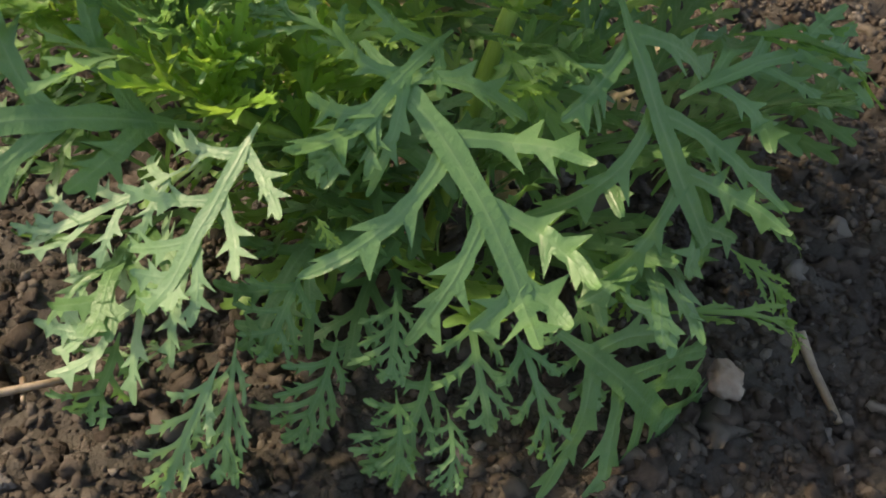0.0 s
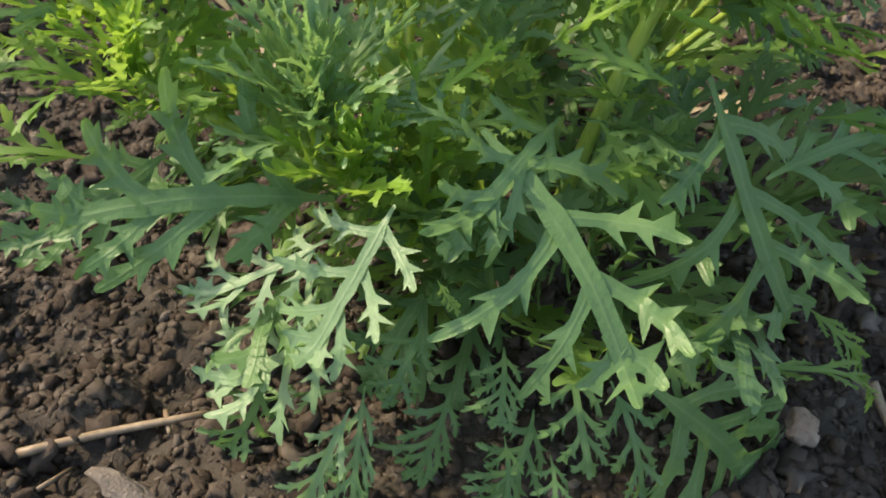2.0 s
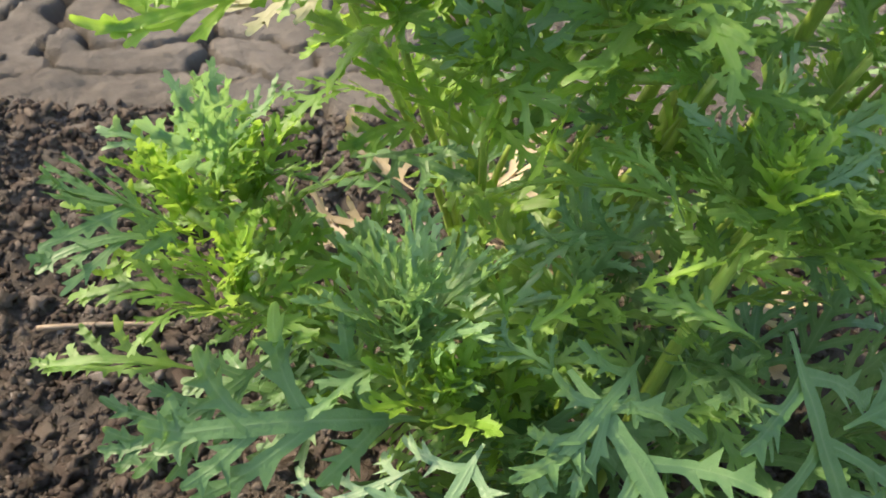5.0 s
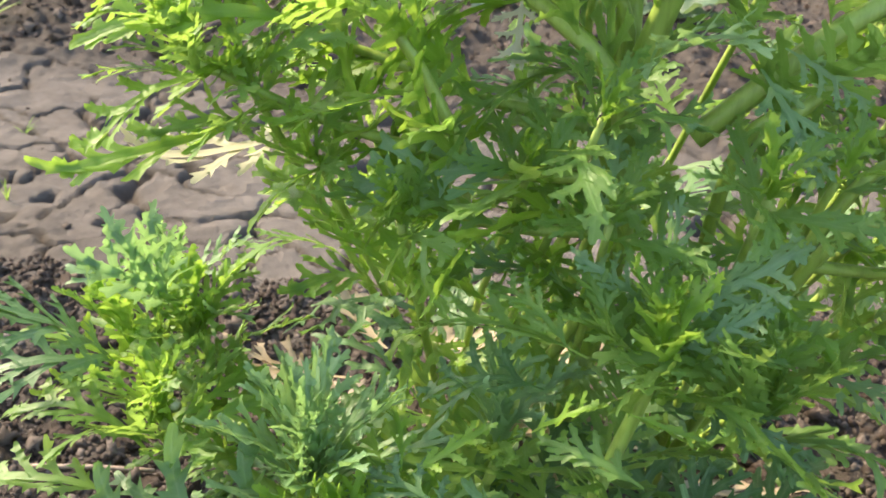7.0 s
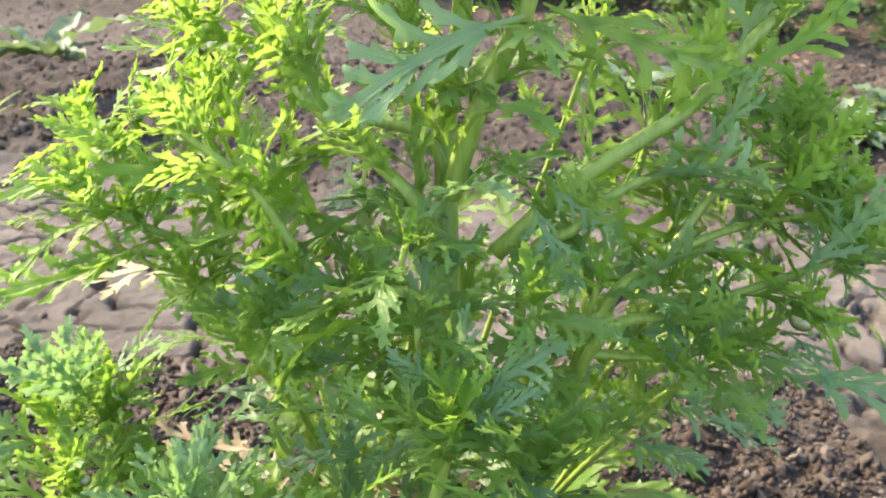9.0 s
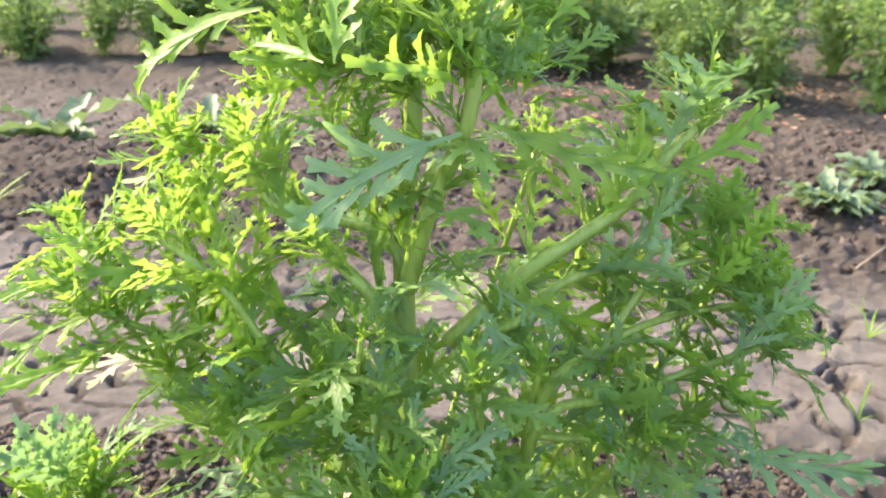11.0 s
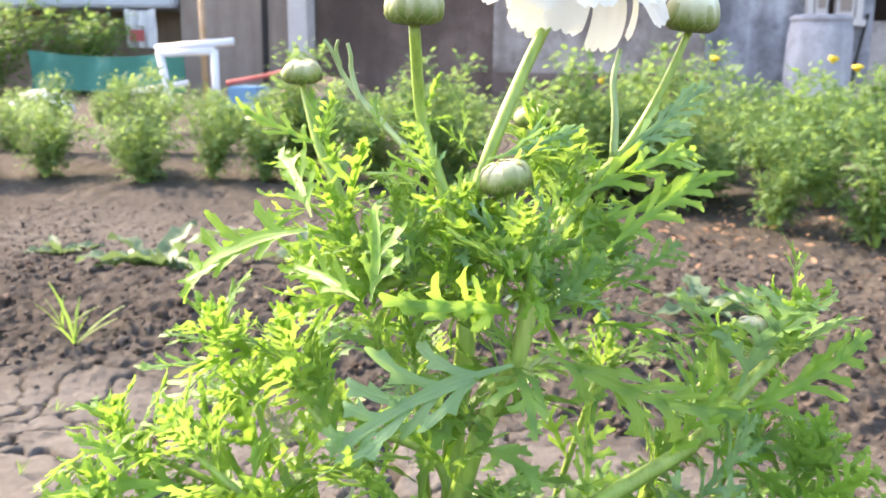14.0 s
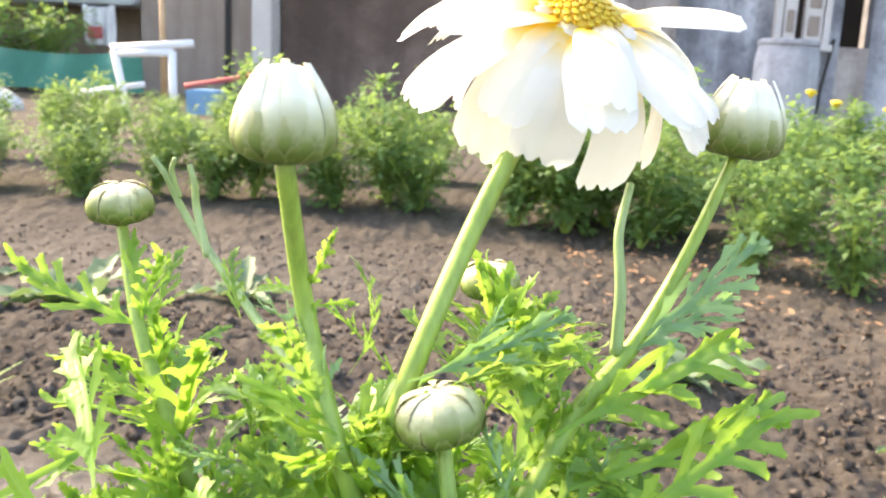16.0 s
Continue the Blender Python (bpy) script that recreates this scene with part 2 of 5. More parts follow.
BLUE = plain("blue_plastic", (0.10, 0.25, 0.42), (0.16, 0.34, 0.52), 4.0, 0.5)
SACK = plain("white_sack", (0.62, 0.62, 0.62), (0.80, 0.80, 0.79), 8.0, 0.7, 0.5, 0.01)
RED = plain("faded_red", (0.42, 0.08, 0.07), (0.5, 0.16, 0.14), 8.0, 0.8)
BAMBOO = plain("bamboo", (0.45, 0.28, 0.15), (0.58, 0.40, 0.24), 8.0, 0.6)
SHEET = plain("pale_sheet", (0.40, 0.43, 0.48), (0.55, 0.58, 0.62), 1.2, 0.6)


# ---- mesh helpers ----
def mesh_of(name, verts, faces, smooth=True, vein=None, crust=None):
    me = bpy.data.meshes.new(name)
    me.from_pydata([tuple(v) for v in verts], [], faces)
    for key, vals in (("vein", vein), ("crust", crust)):
        if vals is not None:
            me.attributes.new(key, "FLOAT", "POINT").data.foreach_set("value", np.asarray(vals, dtype=np.float32))
    if smooth:
        me.polygons.foreach_set("use_smooth", [True] * len(me.polygons))
    me.update()
    return me


def part(name, me, mat, parent, label="", m=None):
    """Links a mesh as one part of a thing. Meshes may be shared."""
    ob = new(name, me)
    if mat and not me.materials:
        me.materials.append(mat)
    ob.parent = parent
    if m is not None:
        ob.matrix_local = m
    if label:
        ob["label"] = label
    return ob


def thing(name, label, category, group="", at=(0, 0, 0)):
    ob = new(name)
    ob.location = at
    ob.empty_display_size = 0.02
    return tagged(ob, label, category, group)


def spline(pts, per=6):
    """Points along a smooth line through pts."""
    p = [Vector(q) for q in pts]
    p = [p[0] * 2 - p[1]] + p + [p[-1] * 2 - p[-2]]
    out = []
    for i in range(1, len(p) - 2):
        a, b, c, e = p[i - 1 : i + 3]
        for k in range(per):
            s = k / per
            out.append(0.5 * (2 * b + (c - a) * s + (2 * a - 5 * b + 4 * c - e) * s * s + (3 * b - a - 3 * c + e) * s**3))
    return out + [p[-2]]


def tube_data(line, r0, r1, sides=8, ribs=0.0):
    """A tapered tube along a line, closed at both ends."""
    verts, faces = [], []
    n = len(line)
    ref = Vector((0.3, 1, 0.1))
    for i, c in enumerate(line):
        d = (line[min(i + 1, n - 1)] - line[max(i - 1, 0)]).normalized()
        x = d.cross(ref).normalized()
        y = d.cross(x)
        r = r0 + (r1 - r0) * i / max(n - 1, 1)
        for k in range(sides):
            a = 2 * math.pi * k / sides
            q = r * (1 + (ribs if k % 2 else -ribs))
            verts.append(c + x * (q * math.cos(a)) + y * (q * math.sin(a)))
    for i in range(n - 1):
        for k in range(sides):
            faces.append((i * sides + k, i * sides + (k + 1) % sides, (i + 1) * sides + (k + 1) % sides, (i + 1) * sides + k))
    faces += [tuple(range(sides))[::-1], tuple(range((n - 1) * sides, n * sides))]
    return verts, faces


def tube(name, pts, r0, r1, sides=8, ribs=0.0, per=6):
    return mesh_of(name, *tube_data(spline(pts, per) if len(pts) > 2 else [Vector(p) for p in pts], r0, r1, sides, ribs))


def box(name, x0, x1, y0, y1, z0, z1, bevel=0.0):
    bm = bmesh.new()
    bmesh.ops.create_cube(bm, size=1)
    for v in bm.verts:
        v.co = Vector(((x0, x1)[v.co.x > 0], (y0, y1)[v.co.y > 0], (z0, z1)[v.co.z > 0]))
    if bevel:
        bmesh.ops.bevel(bm, geom=list(bm.edges), offset=bevel, segments=2, affect="EDGES")
    me = bpy.data.meshes.new(name)
    bm.to_mesh(me)
    bm.free()
    return me


# ---- ground ----
def mound(x, y):
    """The beds and furrows of the plot."""
    z = 0.045 * math.exp(-(((y - 0.72) / 0.17) ** 2)) * (1 / (1 + math.exp((x - 0.05) * 9)) * 0.75 + 0.25)
    z += 0.022 * math.exp(-(((y - 0.78) / 0.26) ** 2)) * (1 / (1 + math.exp(-(x - 0.3) * 6)))
    return z + 0.03 * math.exp(-(((y - 2.1) / 0.5) ** 2))


def crusted(x, y):
    """Where the mud lies flat and has cracked: 1, elsewhere 0."""
    a = math.exp(-(((x + 0.32) / 0.24) ** 2 + ((y - 0.34) / 0.18) ** 2) ** 2)
    b = math.exp(-(((x - 0.44) / 0.30) ** 2 + ((y - 0.26) / 0.15) ** 2) ** 2)
    c = math.exp(-(((x - 0.02) / 0.34) ** 2 + ((y - 0.27) / 0.18) ** 2) ** 2)
    e = 0.35 * math.exp(-(((x + 0.5) / 0.6) ** 2 + ((y - 1.2) / 0.28) ** 2) ** 2)
    return min(1.0, max(a, b, c, e))


def height(x, y):
    p = Vector((x, y, 0))
    far = min(1.0, max(0.0, (math.hypot(x, y) - 3) / 4))
    k = crusted(x, y) * (1 - far)
    z = mound(x, y) + 0.012 * noise.noise(p * 4) * (1 - 0.5 * k)
    lumps = noise.fractal(p * 11 + Vector((3, 1, 0)), 0.45, 2.2, 4, noise_basis="PERLIN_ORIGINAL")
    near = max(0.0, 1 - max(abs(x) - 0.55, abs(y - 0.15) - 0.40, 0) / 0.5)
    z += (1 - k) * ((0.0065 + 0.002 * min(1.0, max(0.0, (y - 0.48) / 0.2))) * lumps + 0.005 * abs(noise.noise(p * 24)) + 0.0035 * noise.noise(p * 48) + 0.0022 * noise.noise(p * 95) + near * (0.004 * noise.noise(p * 75) + 0.003 * noise.noise(p * 150)))
    if k > 0.02:
        q = p * 16 + Vector((noise.noise(p * 9), noise.noise(p * 9 + Vector((7, 7, 7))), 0)) * 0.9 + Vector((noise.noise(p * 40), noise.noise(p * 40 + Vector((7, 7, 7))), 0)) * 0.22
        (d, _) = noise.voronoi(q, distance_metric="DISTANCE", exponent=2.5)
        edge = d[1] - d[0]
        crack = max(0.0, 1 - edge / (0.062 * max(0.0, 0.75 + 1.1 * noise.noise(p * 13 + Vector((5, 0, 2)))) + 0.004))
        tilt = noise.noise(Vector(_[0]) * 3.1)
        z += k * (0.0022 * tilt - 0.011 * min(1, 1.6 * crack) + 0.0030 * noise.noise(p * 45) + 0.002 * noise.noise(p * 16) + 0.0018 * noise.noise(p * 110) + 0.0012 * noise.noise(p * 190))
        k *= 1 - 0.9 * min(1, 1.5 * crack)
    return z * (1 - far), k


def graded(lo, hi, a, b, fine, grow):
    """Coordinates with a fine step between a and b, and growing steps outside."""
    mid = list(np.arange(a, b, fine))
    up, s, v = [], fine, b
    while v < hi:
        up.append(v)
        s *= grow if s < 0.011 else 1.09
        v += s
    down, s, v = [], fine, a
    while v > lo:
        s *= grow if s < 0.011 else 1.09
        v -= s
        down.append(v)
    return down[::-1] + mid + up + [hi]


def build_ground():
    xs, ys = graded(-60, 60, -0.48, 0.58, 0.0029, 1.008), graded(-40, 90, -0.19, 0.48, 0.0029, 1.008)
    verts, crust = [], []
    for y in ys:
        for x in xs:
            z, k = height(x, y)
            verts.append((x, y, z))
            crust.append(k)
    w = len(xs)
    faces = [(j * w + i, j * w + i + 1, (j + 1) * w + i + 1, (j + 1) * w + i) for j in range(len(ys) - 1) for i in range(w - 1)]
    me = mesh_of("ground", verts, faces, True, crust=crust)
    me.materials.append(SOIL)
    tagged(new("ground", me), "dry brown garden soil, cloddy with cracked mud crust", "ground", kind="structure")


build_ground()


def lump(rng, r, rough=0.35, level=2):
    """A clod: a knobbly, angular ball."""
    bm = bmesh.new()
    bmesh.ops.create_icosphere(bm, subdivisions=level, radius=1)
    off = Vector((rng.random() * 50, rng.random() * 50, rng.random() * 50))
    sq = Vector((rng.uniform(0.7, 1.25), rng.uniform(0.7, 1.25), rng.uniform(0.55, 0.95)))
    vs = []
    for v in bm.verts:
        q = v.co * (1 + rough * noise.noise(v.co * 1.7 + off) + 0.6 * rough * noise.noise(v.co * 4 + off))
        vs.append(Vector((q.x * sq.x, q.y * sq.y, q.z * sq.z)) * r)
    fs = [tuple(v.index for v in f.verts) for f in bm.faces]
    bm.free()
    return vs, fs


def scatter_clods():
    rng = random.Random(5)
    big, small = [lump(rng, 1.0, 1.5) for _ in range(14)], [lump(rng, 1.0, 1.0, 1) for _ in range(14)]
    verts, faces = [], []

    def drop(x, y, r, kinds):
        vs, fs = rng.choice(kinds)
        z = height(x, y)[0]
        turn = Euler((rng.random() * 0.8, rng.random() * 0.8, rng.random() * 6.3)).to_matrix()
        o = len(verts)
        verts.extend(turn @ (v * r) + Vector((x, y, z + r * 0.15)) for v in vs)
        faces.extend(tuple(i + o for i in f) for f in fs)

    for _ in range(26000):
        drop(rng.uniform(-0.24, 0.27), rng.uniform(-0.19, 0.16), 0.0006 + 0.0016 * rng.random() ** 2, small)
    for _ in range(4200):
        drop(rng.uniform(-0.24, 0.27), rng.uniform(-0.19, 0.15), 0.0012 + 0.0030 * rng.random() ** 3, big)
    for _ in range(11000):
        x, y = rng.uniform(-1.2, 1.2), rng.uniform(0.05, 1.5)
        if crusted(x, y) < 0.35 or rng.random() < 0.10:
            drop(x, y, 0.0010 + 0.0032 * rng.random() ** 2, small)
    for _ in range(5200):
        x, y = rng.uniform(-1.0, 1.1), rng.uniform(0.44, 1.15)
        if crusted(x, y) < 0.25:
            drop(x, y, 0.0014 + 0.0045 * rng.random() ** 3, big)
    me = mesh_of("soil_crumbs", verts, faces)
    me.materials.append(CLOD)
    tagged(new("soil_crumbs", me), "loose crumbs and clods of dry brown soil", "soil", kind="stuff")


scatter_clods()


# ---- leaves ----
def leaf_mesh(name, mat, seed, pairs=5, reach=0.36, slant=52, lobes=2, wide=0.03, arch=0.08, fold=0.25, droop=0.5, finger=0.06, foot=0.16):
    """A deeply cut leaf, one long, along +y, with its upper side to +z: a winged midrib, side lobes with teeth."""
    rng = random.Random(seed)
    verts, faces, vein = [], [], []

    def strip(axis, left, right, lift=0.0, curl=0.0, dish=0.0):
        o, n = len(verts), len(axis) - 1
        for i, (c, a, b) in enumerate(zip(axis, left, right)):
            h = lift + curl * (i / n) ** 2
            verts.extend([(a[0], a[1], h + dish), (c[0], c[1], h), (b[0], b[1], h + dish * 0.8)])
            vein.extend([1.0, 0.0, 1.0])
        for i in range(len(axis) - 1):
            k = o + 3 * i
            faces.extend([(k, k + 1, k + 4, k + 3), (k + 1, k + 2, k + 5, k + 4)])

    def lobe(x0, y0, ang, length, side, teeth, lift, base):
        """One side lobe: narrow foot, widening, ending in fingers."""
        st = [(0.0, base * 1.1, base * 1.1, 0, 0), (0.16, base * 0.85, base * 0.85, 0, 0), (0.32, base * 0.72, base * 0.74, 0, 0)]
        first = rng.random() < 0.5
        count = 2 * teeth
        for k in range(count):
            u = 0.38 + 0.46 * k / count + rng.uniform(-0.02, 0.02)
            s = 1 - 0.30 * k / count
            on_left = (k % 2 == 0) == first
            ext = base * 0.8 * s + finger * s * rng.uniform(0.65, 1.2)
            flat = base * (0.80 + 0.12 * math.sin(3 * u)) * s
            st.append((u, flat, flat, 0, 0))
            st.append((u + 0.45 / count * 0.55, ext if on_left else flat, flat if on_left else ext, 0.12 if on_left else 0, 0 if on_left else 0.12))
        st += [(0.88, base * 0.66, base * 0.66, 0, 0), (0.965, base * 0.50, base * 0.52, 0, 0), (1.0, base * 0.22, base * 0.22, 0, 0)]
        axis, left, right = [], [], []
        bend = rng.uniform(0.1, 0.45) * side
        for u, wl, wr, skl, skr in st:
            a = ang + bend * u
            cx, cy = x0 + side * math.sin(abs(a) if side > 0 else abs(a)) * length * u, y0 + math.cos(a) * length * u
            d = Vector((side * math.sin(abs(a)), math.cos(a)))
            nrm = Vector((-d.y, d.x))
            axis.append((cx, cy))
            left.append((cx + nrm.x * wl + d.x * skl * length, cy + nrm.y * wl + d.y * skl * length))
            right.append((cx - nrm.x * wr + d.x * skr * length, cy - nrm.y * wr + d.y * skr * length))
        strip(axis, left, right, lift, length * rng.uniform(-0.9, 1.5), rng.uniform(-0.02, 0.05))

    ys = [i / 14 for i in range(13)]
    prof = [0.010 + 0.62 * wide * min(1, max(0, (y - 0.04) / 0.2)) * (1 if y < 0.75 else 1 - (y - 0.75) * 1.2) for y in ys]
    jit = [rng.uniform(0.85, 1.2) for _ in ys]
    strip([(0, y) for y in ys], [(-w * j, y) for w, y, j in zip(prof, ys, jit)], [(w * j, y) for w, y, j in zip(prof, ys, jit)], 0.002)
    for i in range(pairs):
        s = foot + (0.80 - foot) * (i / max(pairs - 1, 1)) ** 0.92
        for side in (-1, 1):
            y0 = s + rng.uniform(-0.025, 0.025)
            size = reach * (0.30 + 0.70 * math.sin(math.pi * min(1, 0.16 + 0.72 * (s - foot) / (0.80 - foot) + 0.08))) * rng.uniform(0.8, 1.15)
            n_t = lobes if size > reach * 0.62 else max(1, lobes - 1)
            lobe(0, y0, radians(slant * (1.12 - 0.42 * s) + rng.uniform(-7, 7)), size, side, n_t, -0.02 - 0.012 * ((i + (side > 0)) % 3), wide * 0.85)
    lobe(0, 0.76, 0.0, 0.24, 1, lobes, -0.01, wide * 0.95)
    out = []
    side_bend = rng.uniform(-0.16, 0.16)
    for x, y, z in verts:
        zz = z * 0.35 + fold * abs(x) - droop * x * x * 2.2 + arch * 4 * y * (1 - y) + 0.02 * noise.noise(Vector((x * 6, y * 6, seed)))
        out.append((x + side_bend * 4 * y * (1 - y) * 0.5, y, zz))
    me = mesh_of(name, out, faces, True, vein)
    me.materials.append(mat)
    return me


LEAVES = {
    "broad": [leaf_mesh("leaf", LEAF_LOW, 11 + i, 4 + i % 2, 0.47, 50, 2, 0.042, 0.05 + 0.03 * i, 0.10, 0.3, 0.058) for i in range(5)],
    "pale": [leaf_mesh("leaf", LEAF_SUNLIT, 31 + i, 4, 0.46, 56, 2, 0.038, 0.05, 0.12, 0.3, 0.066, 0.14) for i in range(2)],
    "spread": [leaf_mesh("leaf", LEAF_LOW, 151 + i, 4, 0.48, 60, 2, 0.036, 0.06, 0.10, 0.3, 0.070, 0.14) for i in range(3)],
    "mid": [leaf_mesh("leaf", LEAF_MID, 51 + i, 5, 0.33, 44, 1 + i % 2, 0.037, 0.04 + 0.04 * i, 0.22, 0.4, 0.044) for i in range(6)],
    "teal": [leaf_mesh("leaf", LEAF_TEAL, 71 + i, 5, 0.38, 42, 1 + i % 2, 0.036, 0.05 + 0.04 * i, 0.25, 0.3, 0.044) for i in range(4)],
    "dry": [leaf_mesh("leaf", LEAF_DRY, 131 + i, 4, 0.36, 40, 1, 0.034, -0.12, 0.5, 0.9, 0.04) for i in range(2)],
    "comb": [leaf_mesh("leaf", LEAF_YOUNG, 111 + i, 5, 0.27, 42, 1, 0.036, 0.05 + 0.04 * i, 0.25, 0.2, 0.022) for i in range(4)],
    "bleached": [leaf_mesh("leaf", LEAF_BLEACHED, 31 + i, 4, 0.42, 48, 2, 0.042, -0.06, 0.3, 0.5, 0.05) for i in range(2)],
    "young": [leaf_mesh("leaf", LEAF_YOUNG, 91 + i, 4, 0.30, 38, 1 + i % 2, 0.042, 0.03 + 0.04 * i, 0.35, 0.2, 0.046) for i in range(4)],
}
pick = random.Random(3)


def leaf(plant, kind, base, tip, roll=0.0, wide=1.0, up=(0, -0.25, 1)):
    """One leaf from its foot to its end; roll turns it about its midrib, in degrees."""
    base, tip = Vector(base), Vector(tip)
    y = tip - base
    size = y.length
    y.normalize()
    x = y.cross(Vector(up)).normalized()
    z = x.cross(y)
    m = Matrix.Translation(base - plant.location) @ Matrix((x, y, z)).transposed().to_4x4() @ pose(0, 0, 0, 0, roll, 0)
    ob = part("leaf", pick.choice(LEAVES[kind]), None, plant, "", m @ Matrix.Diagonal((size * wide, size, size, 1)))
    return ob


def stem(plant, pts, r0=0.003, r1=0.002, mat=STEM, name="stem"):
    o = plant.location
    return part(name, tube(name, [Vector(p) - o for p in pts], r0, r1, 16, 0.075, 8), mat, plant)


def tuft(plant, at, axis, n, lengths, kinds, tilt=(12, 85), seed=0, gap=0.0, slim=1.0):
    """A shoot's end: leaves in a spiral, upright in the middle and spreading outwards."""
    rng = random.Random(seed)
    q = Vector(axis).to_track_quat("Z", "Y")
    at = Vector(at)
    for i in range(n):
        f = i / max(n - 1, 1)
        el = radians(tilt[0] + (tilt[1] - tilt[0]) * f + rng.uniform(-8, 8))
        az = i * 2.4 + rng.uniform(-0.3, 0.3)
        d = q @ Vector((math.sin(el) * math.cos(az), math.sin(el) * math.sin(az), math.cos(el)))
        b = at - q @ Vector((0, 0, gap * f))
        size = (lengths[0] + (lengths[1] - lengths[0]) * f) * rng.uniform(0.85, 1.15)
        k = kinds[0] if f < 0.45 else kinds[-1]
        inward = q @ Vector((0, 0, 1))
        leaf(plant, k, b, b + d * size, rng.uniform(-20, 20), slim * rng.uniform(0.85, 1.1), inward)


def along(plant, pts, start, end, step, size, kinds, seed, droop=0.25, spread=60):
    """Leaves set round a stem, all along it."""
    rng = random.Random(seed)
    line = spline(pts, 12)
    total = sum((b - a).length for a, b in zip(line, line[1:]))
    s, nxt, k = 0.0, start * total, 0
    for a, b in zip(line, line[1:]):
        d = (b - a).normalized()
        while s + (b - a).length >= nxt and nxt < end * total:
            c = a + d * (nxt - s)
            az = k * 2.4 + rng.uniform(-0.5, 0.5)
            q = d.to_track_quat("Z", "Y")
            el = radians(spread + rng.uniform(-14, 14))
            way = q @ Vector((math.sin(el) * math.cos(az), math.sin(el) * math.sin(az), math.cos(el)))
            way.z -= droop * rng.uniform(0.3, 1.2)
            f = nxt / total
            ln = (size[0] + (size[1] - size[0]) * f) * rng.uniform(0.75, 1.15)
            leaf(plant, rng.choice(kinds), c, c + way.normalized() * ln, rng.uniform(-25, 25), rng.uniform(0.85, 1.1), d + Vector((0, -0.1, 0.5)))
            k += 1
            nxt += step * rng.uniform(0.8, 1.25)
        s += (b - a).length


# ---- front plant ----
FB = Vector((0.030, -0.085, 0.0))
front = thing("crown_daisy", "low leafy crown daisy with deeply cut green leaves", "plant", "crown daisies", FB)
FACE, SUNNY = (0.1, -0.8, 0.75), (-0.45, -0.5, 0.8)
# leaves that hang towards the path
leaf(front, "spread", (0.007, -0.106, 0.089), (0.034, -0.157, 0.053), 0, 1.1, FACE)
leaf(front, "broad", (0.027, -0.100, 0.087), (-0.006, -0.129, 0.071), 5, 0.8, FACE)
leaf(front, "broad", (0.007, -0.107, 0.085), (-0.015, -0.096, 0.089), 0, 0.8)
# Sunlit leaves: their paler green is painted light, besides facing the sun.
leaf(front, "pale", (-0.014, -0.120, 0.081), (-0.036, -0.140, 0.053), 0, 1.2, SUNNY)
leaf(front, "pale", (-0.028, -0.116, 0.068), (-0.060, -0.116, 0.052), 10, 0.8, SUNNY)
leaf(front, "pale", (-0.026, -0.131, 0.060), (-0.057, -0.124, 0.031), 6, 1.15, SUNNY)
leaf(front, "broad", (-0.025, -0.099, 0.065), (-0.091, -0.102, 0.064), 0, 1.0, FACE)
leaf(front, "broad", (-0.062, -0.080, 0.068), (-0.102, -0.099, 0.053), 8, 0.9, FACE)
leaf(front, "spread", (0.056, -0.108, 0.102), (0.084, -0.138, 0.046), 0, 0.9, FACE)
leaf(front, "broad", (0.071, -0.120, 0.082), (0.124, -0.105, 0.082), 10, 0.8)
leaf(front, "mid", (0.089, -0.105, 0.087), (0.130, -0.110, 0.069), -10, 0.9)
leaf(front, "broad", (0.026, -0.139, 0.046), (0.028, -0.160, 0.029), 10, 0.9, FACE)
leaf(front, "broad", (0.033, -0.146, 0.047), (0.039, -0.165, 0.024), -12, 0.8, FACE)
# shaded leaves under the crown
leaf(front, "broad", (0.013, -0.128, 0.040), (0.009, -0.145, 0.030), 10, 1.1, FACE)
leaf(front, "broad", (0.000, -0.132, 0.031), (-0.012, -0.148, 0.016), -8, 1.1, FACE)
leaf(front, "broad", (0.019, -0.140, 0.030), (0.003, -0.157, 0.015), 5, 1.0, FACE)
leaf(front, "broad", (0.052, -0.135, 0.041), (0.056, -0.152, 0.022), 0, 1.1, FACE)
leaf(front, "broad", (-0.006, -0.122, 0.043), (-0.016, -0.134, 0.028), 0, 1.2, FACE)
leaf(front, "mid", (0.052, -0.124, 0.048), (0.068, -0.135, 0.032), 0, 1.1, FACE)
leaf(front, "mid", (0.095, -0.123, 0.040), (0.114, -0.133, 0.022), 0, 0.7, FACE)
leaf(front, "mid", (0.069, -0.136, 0.033), (0.122, -0.134, 0.006), 0, 0.35)
leaf(front, "broad", (0.043, -0.148, 0.045), (0.086, -0.147, -0.007), 6, 1.3, FACE)
leaf(front, "teal", (-0.025, -0.137, 0.034), (-0.039, -0.149, 0.006), 0, 0.8, FACE)
leaf(front, "broad", (-0.021, -0.132, 0.035), (-0.026, -0.152, 0.011), 25, 0.6, FACE)
leaf(front, "broad", (0.010, -0.147, 0.031), (0.008, -0.162, 0.016), -10, 0.8, FACE)
leaf(front, "broad", (0.020, -0.152, 0.029), (0.018, -0.165, 0.017), 10, 0.8, FACE)
leaf(front, "broad", (-0.044, -0.129, 0.037), (-0.056, -0.129, 0.010), 0, 0.9, FACE)
leaf(front, "broad", (-0.026, -0.133, 0.035), (-0.049, -0.124, 0.022), 20, 0.5)
leaf(front, "mid", (0.028, -0.109, 0.078), (0.046, -0.115, 0.082), 0, 0.9)
leaf(front, "mid", (0.037, -0.098, 0.085), (0.055, -0.121, 0.061), 10, 0.8, FACE)
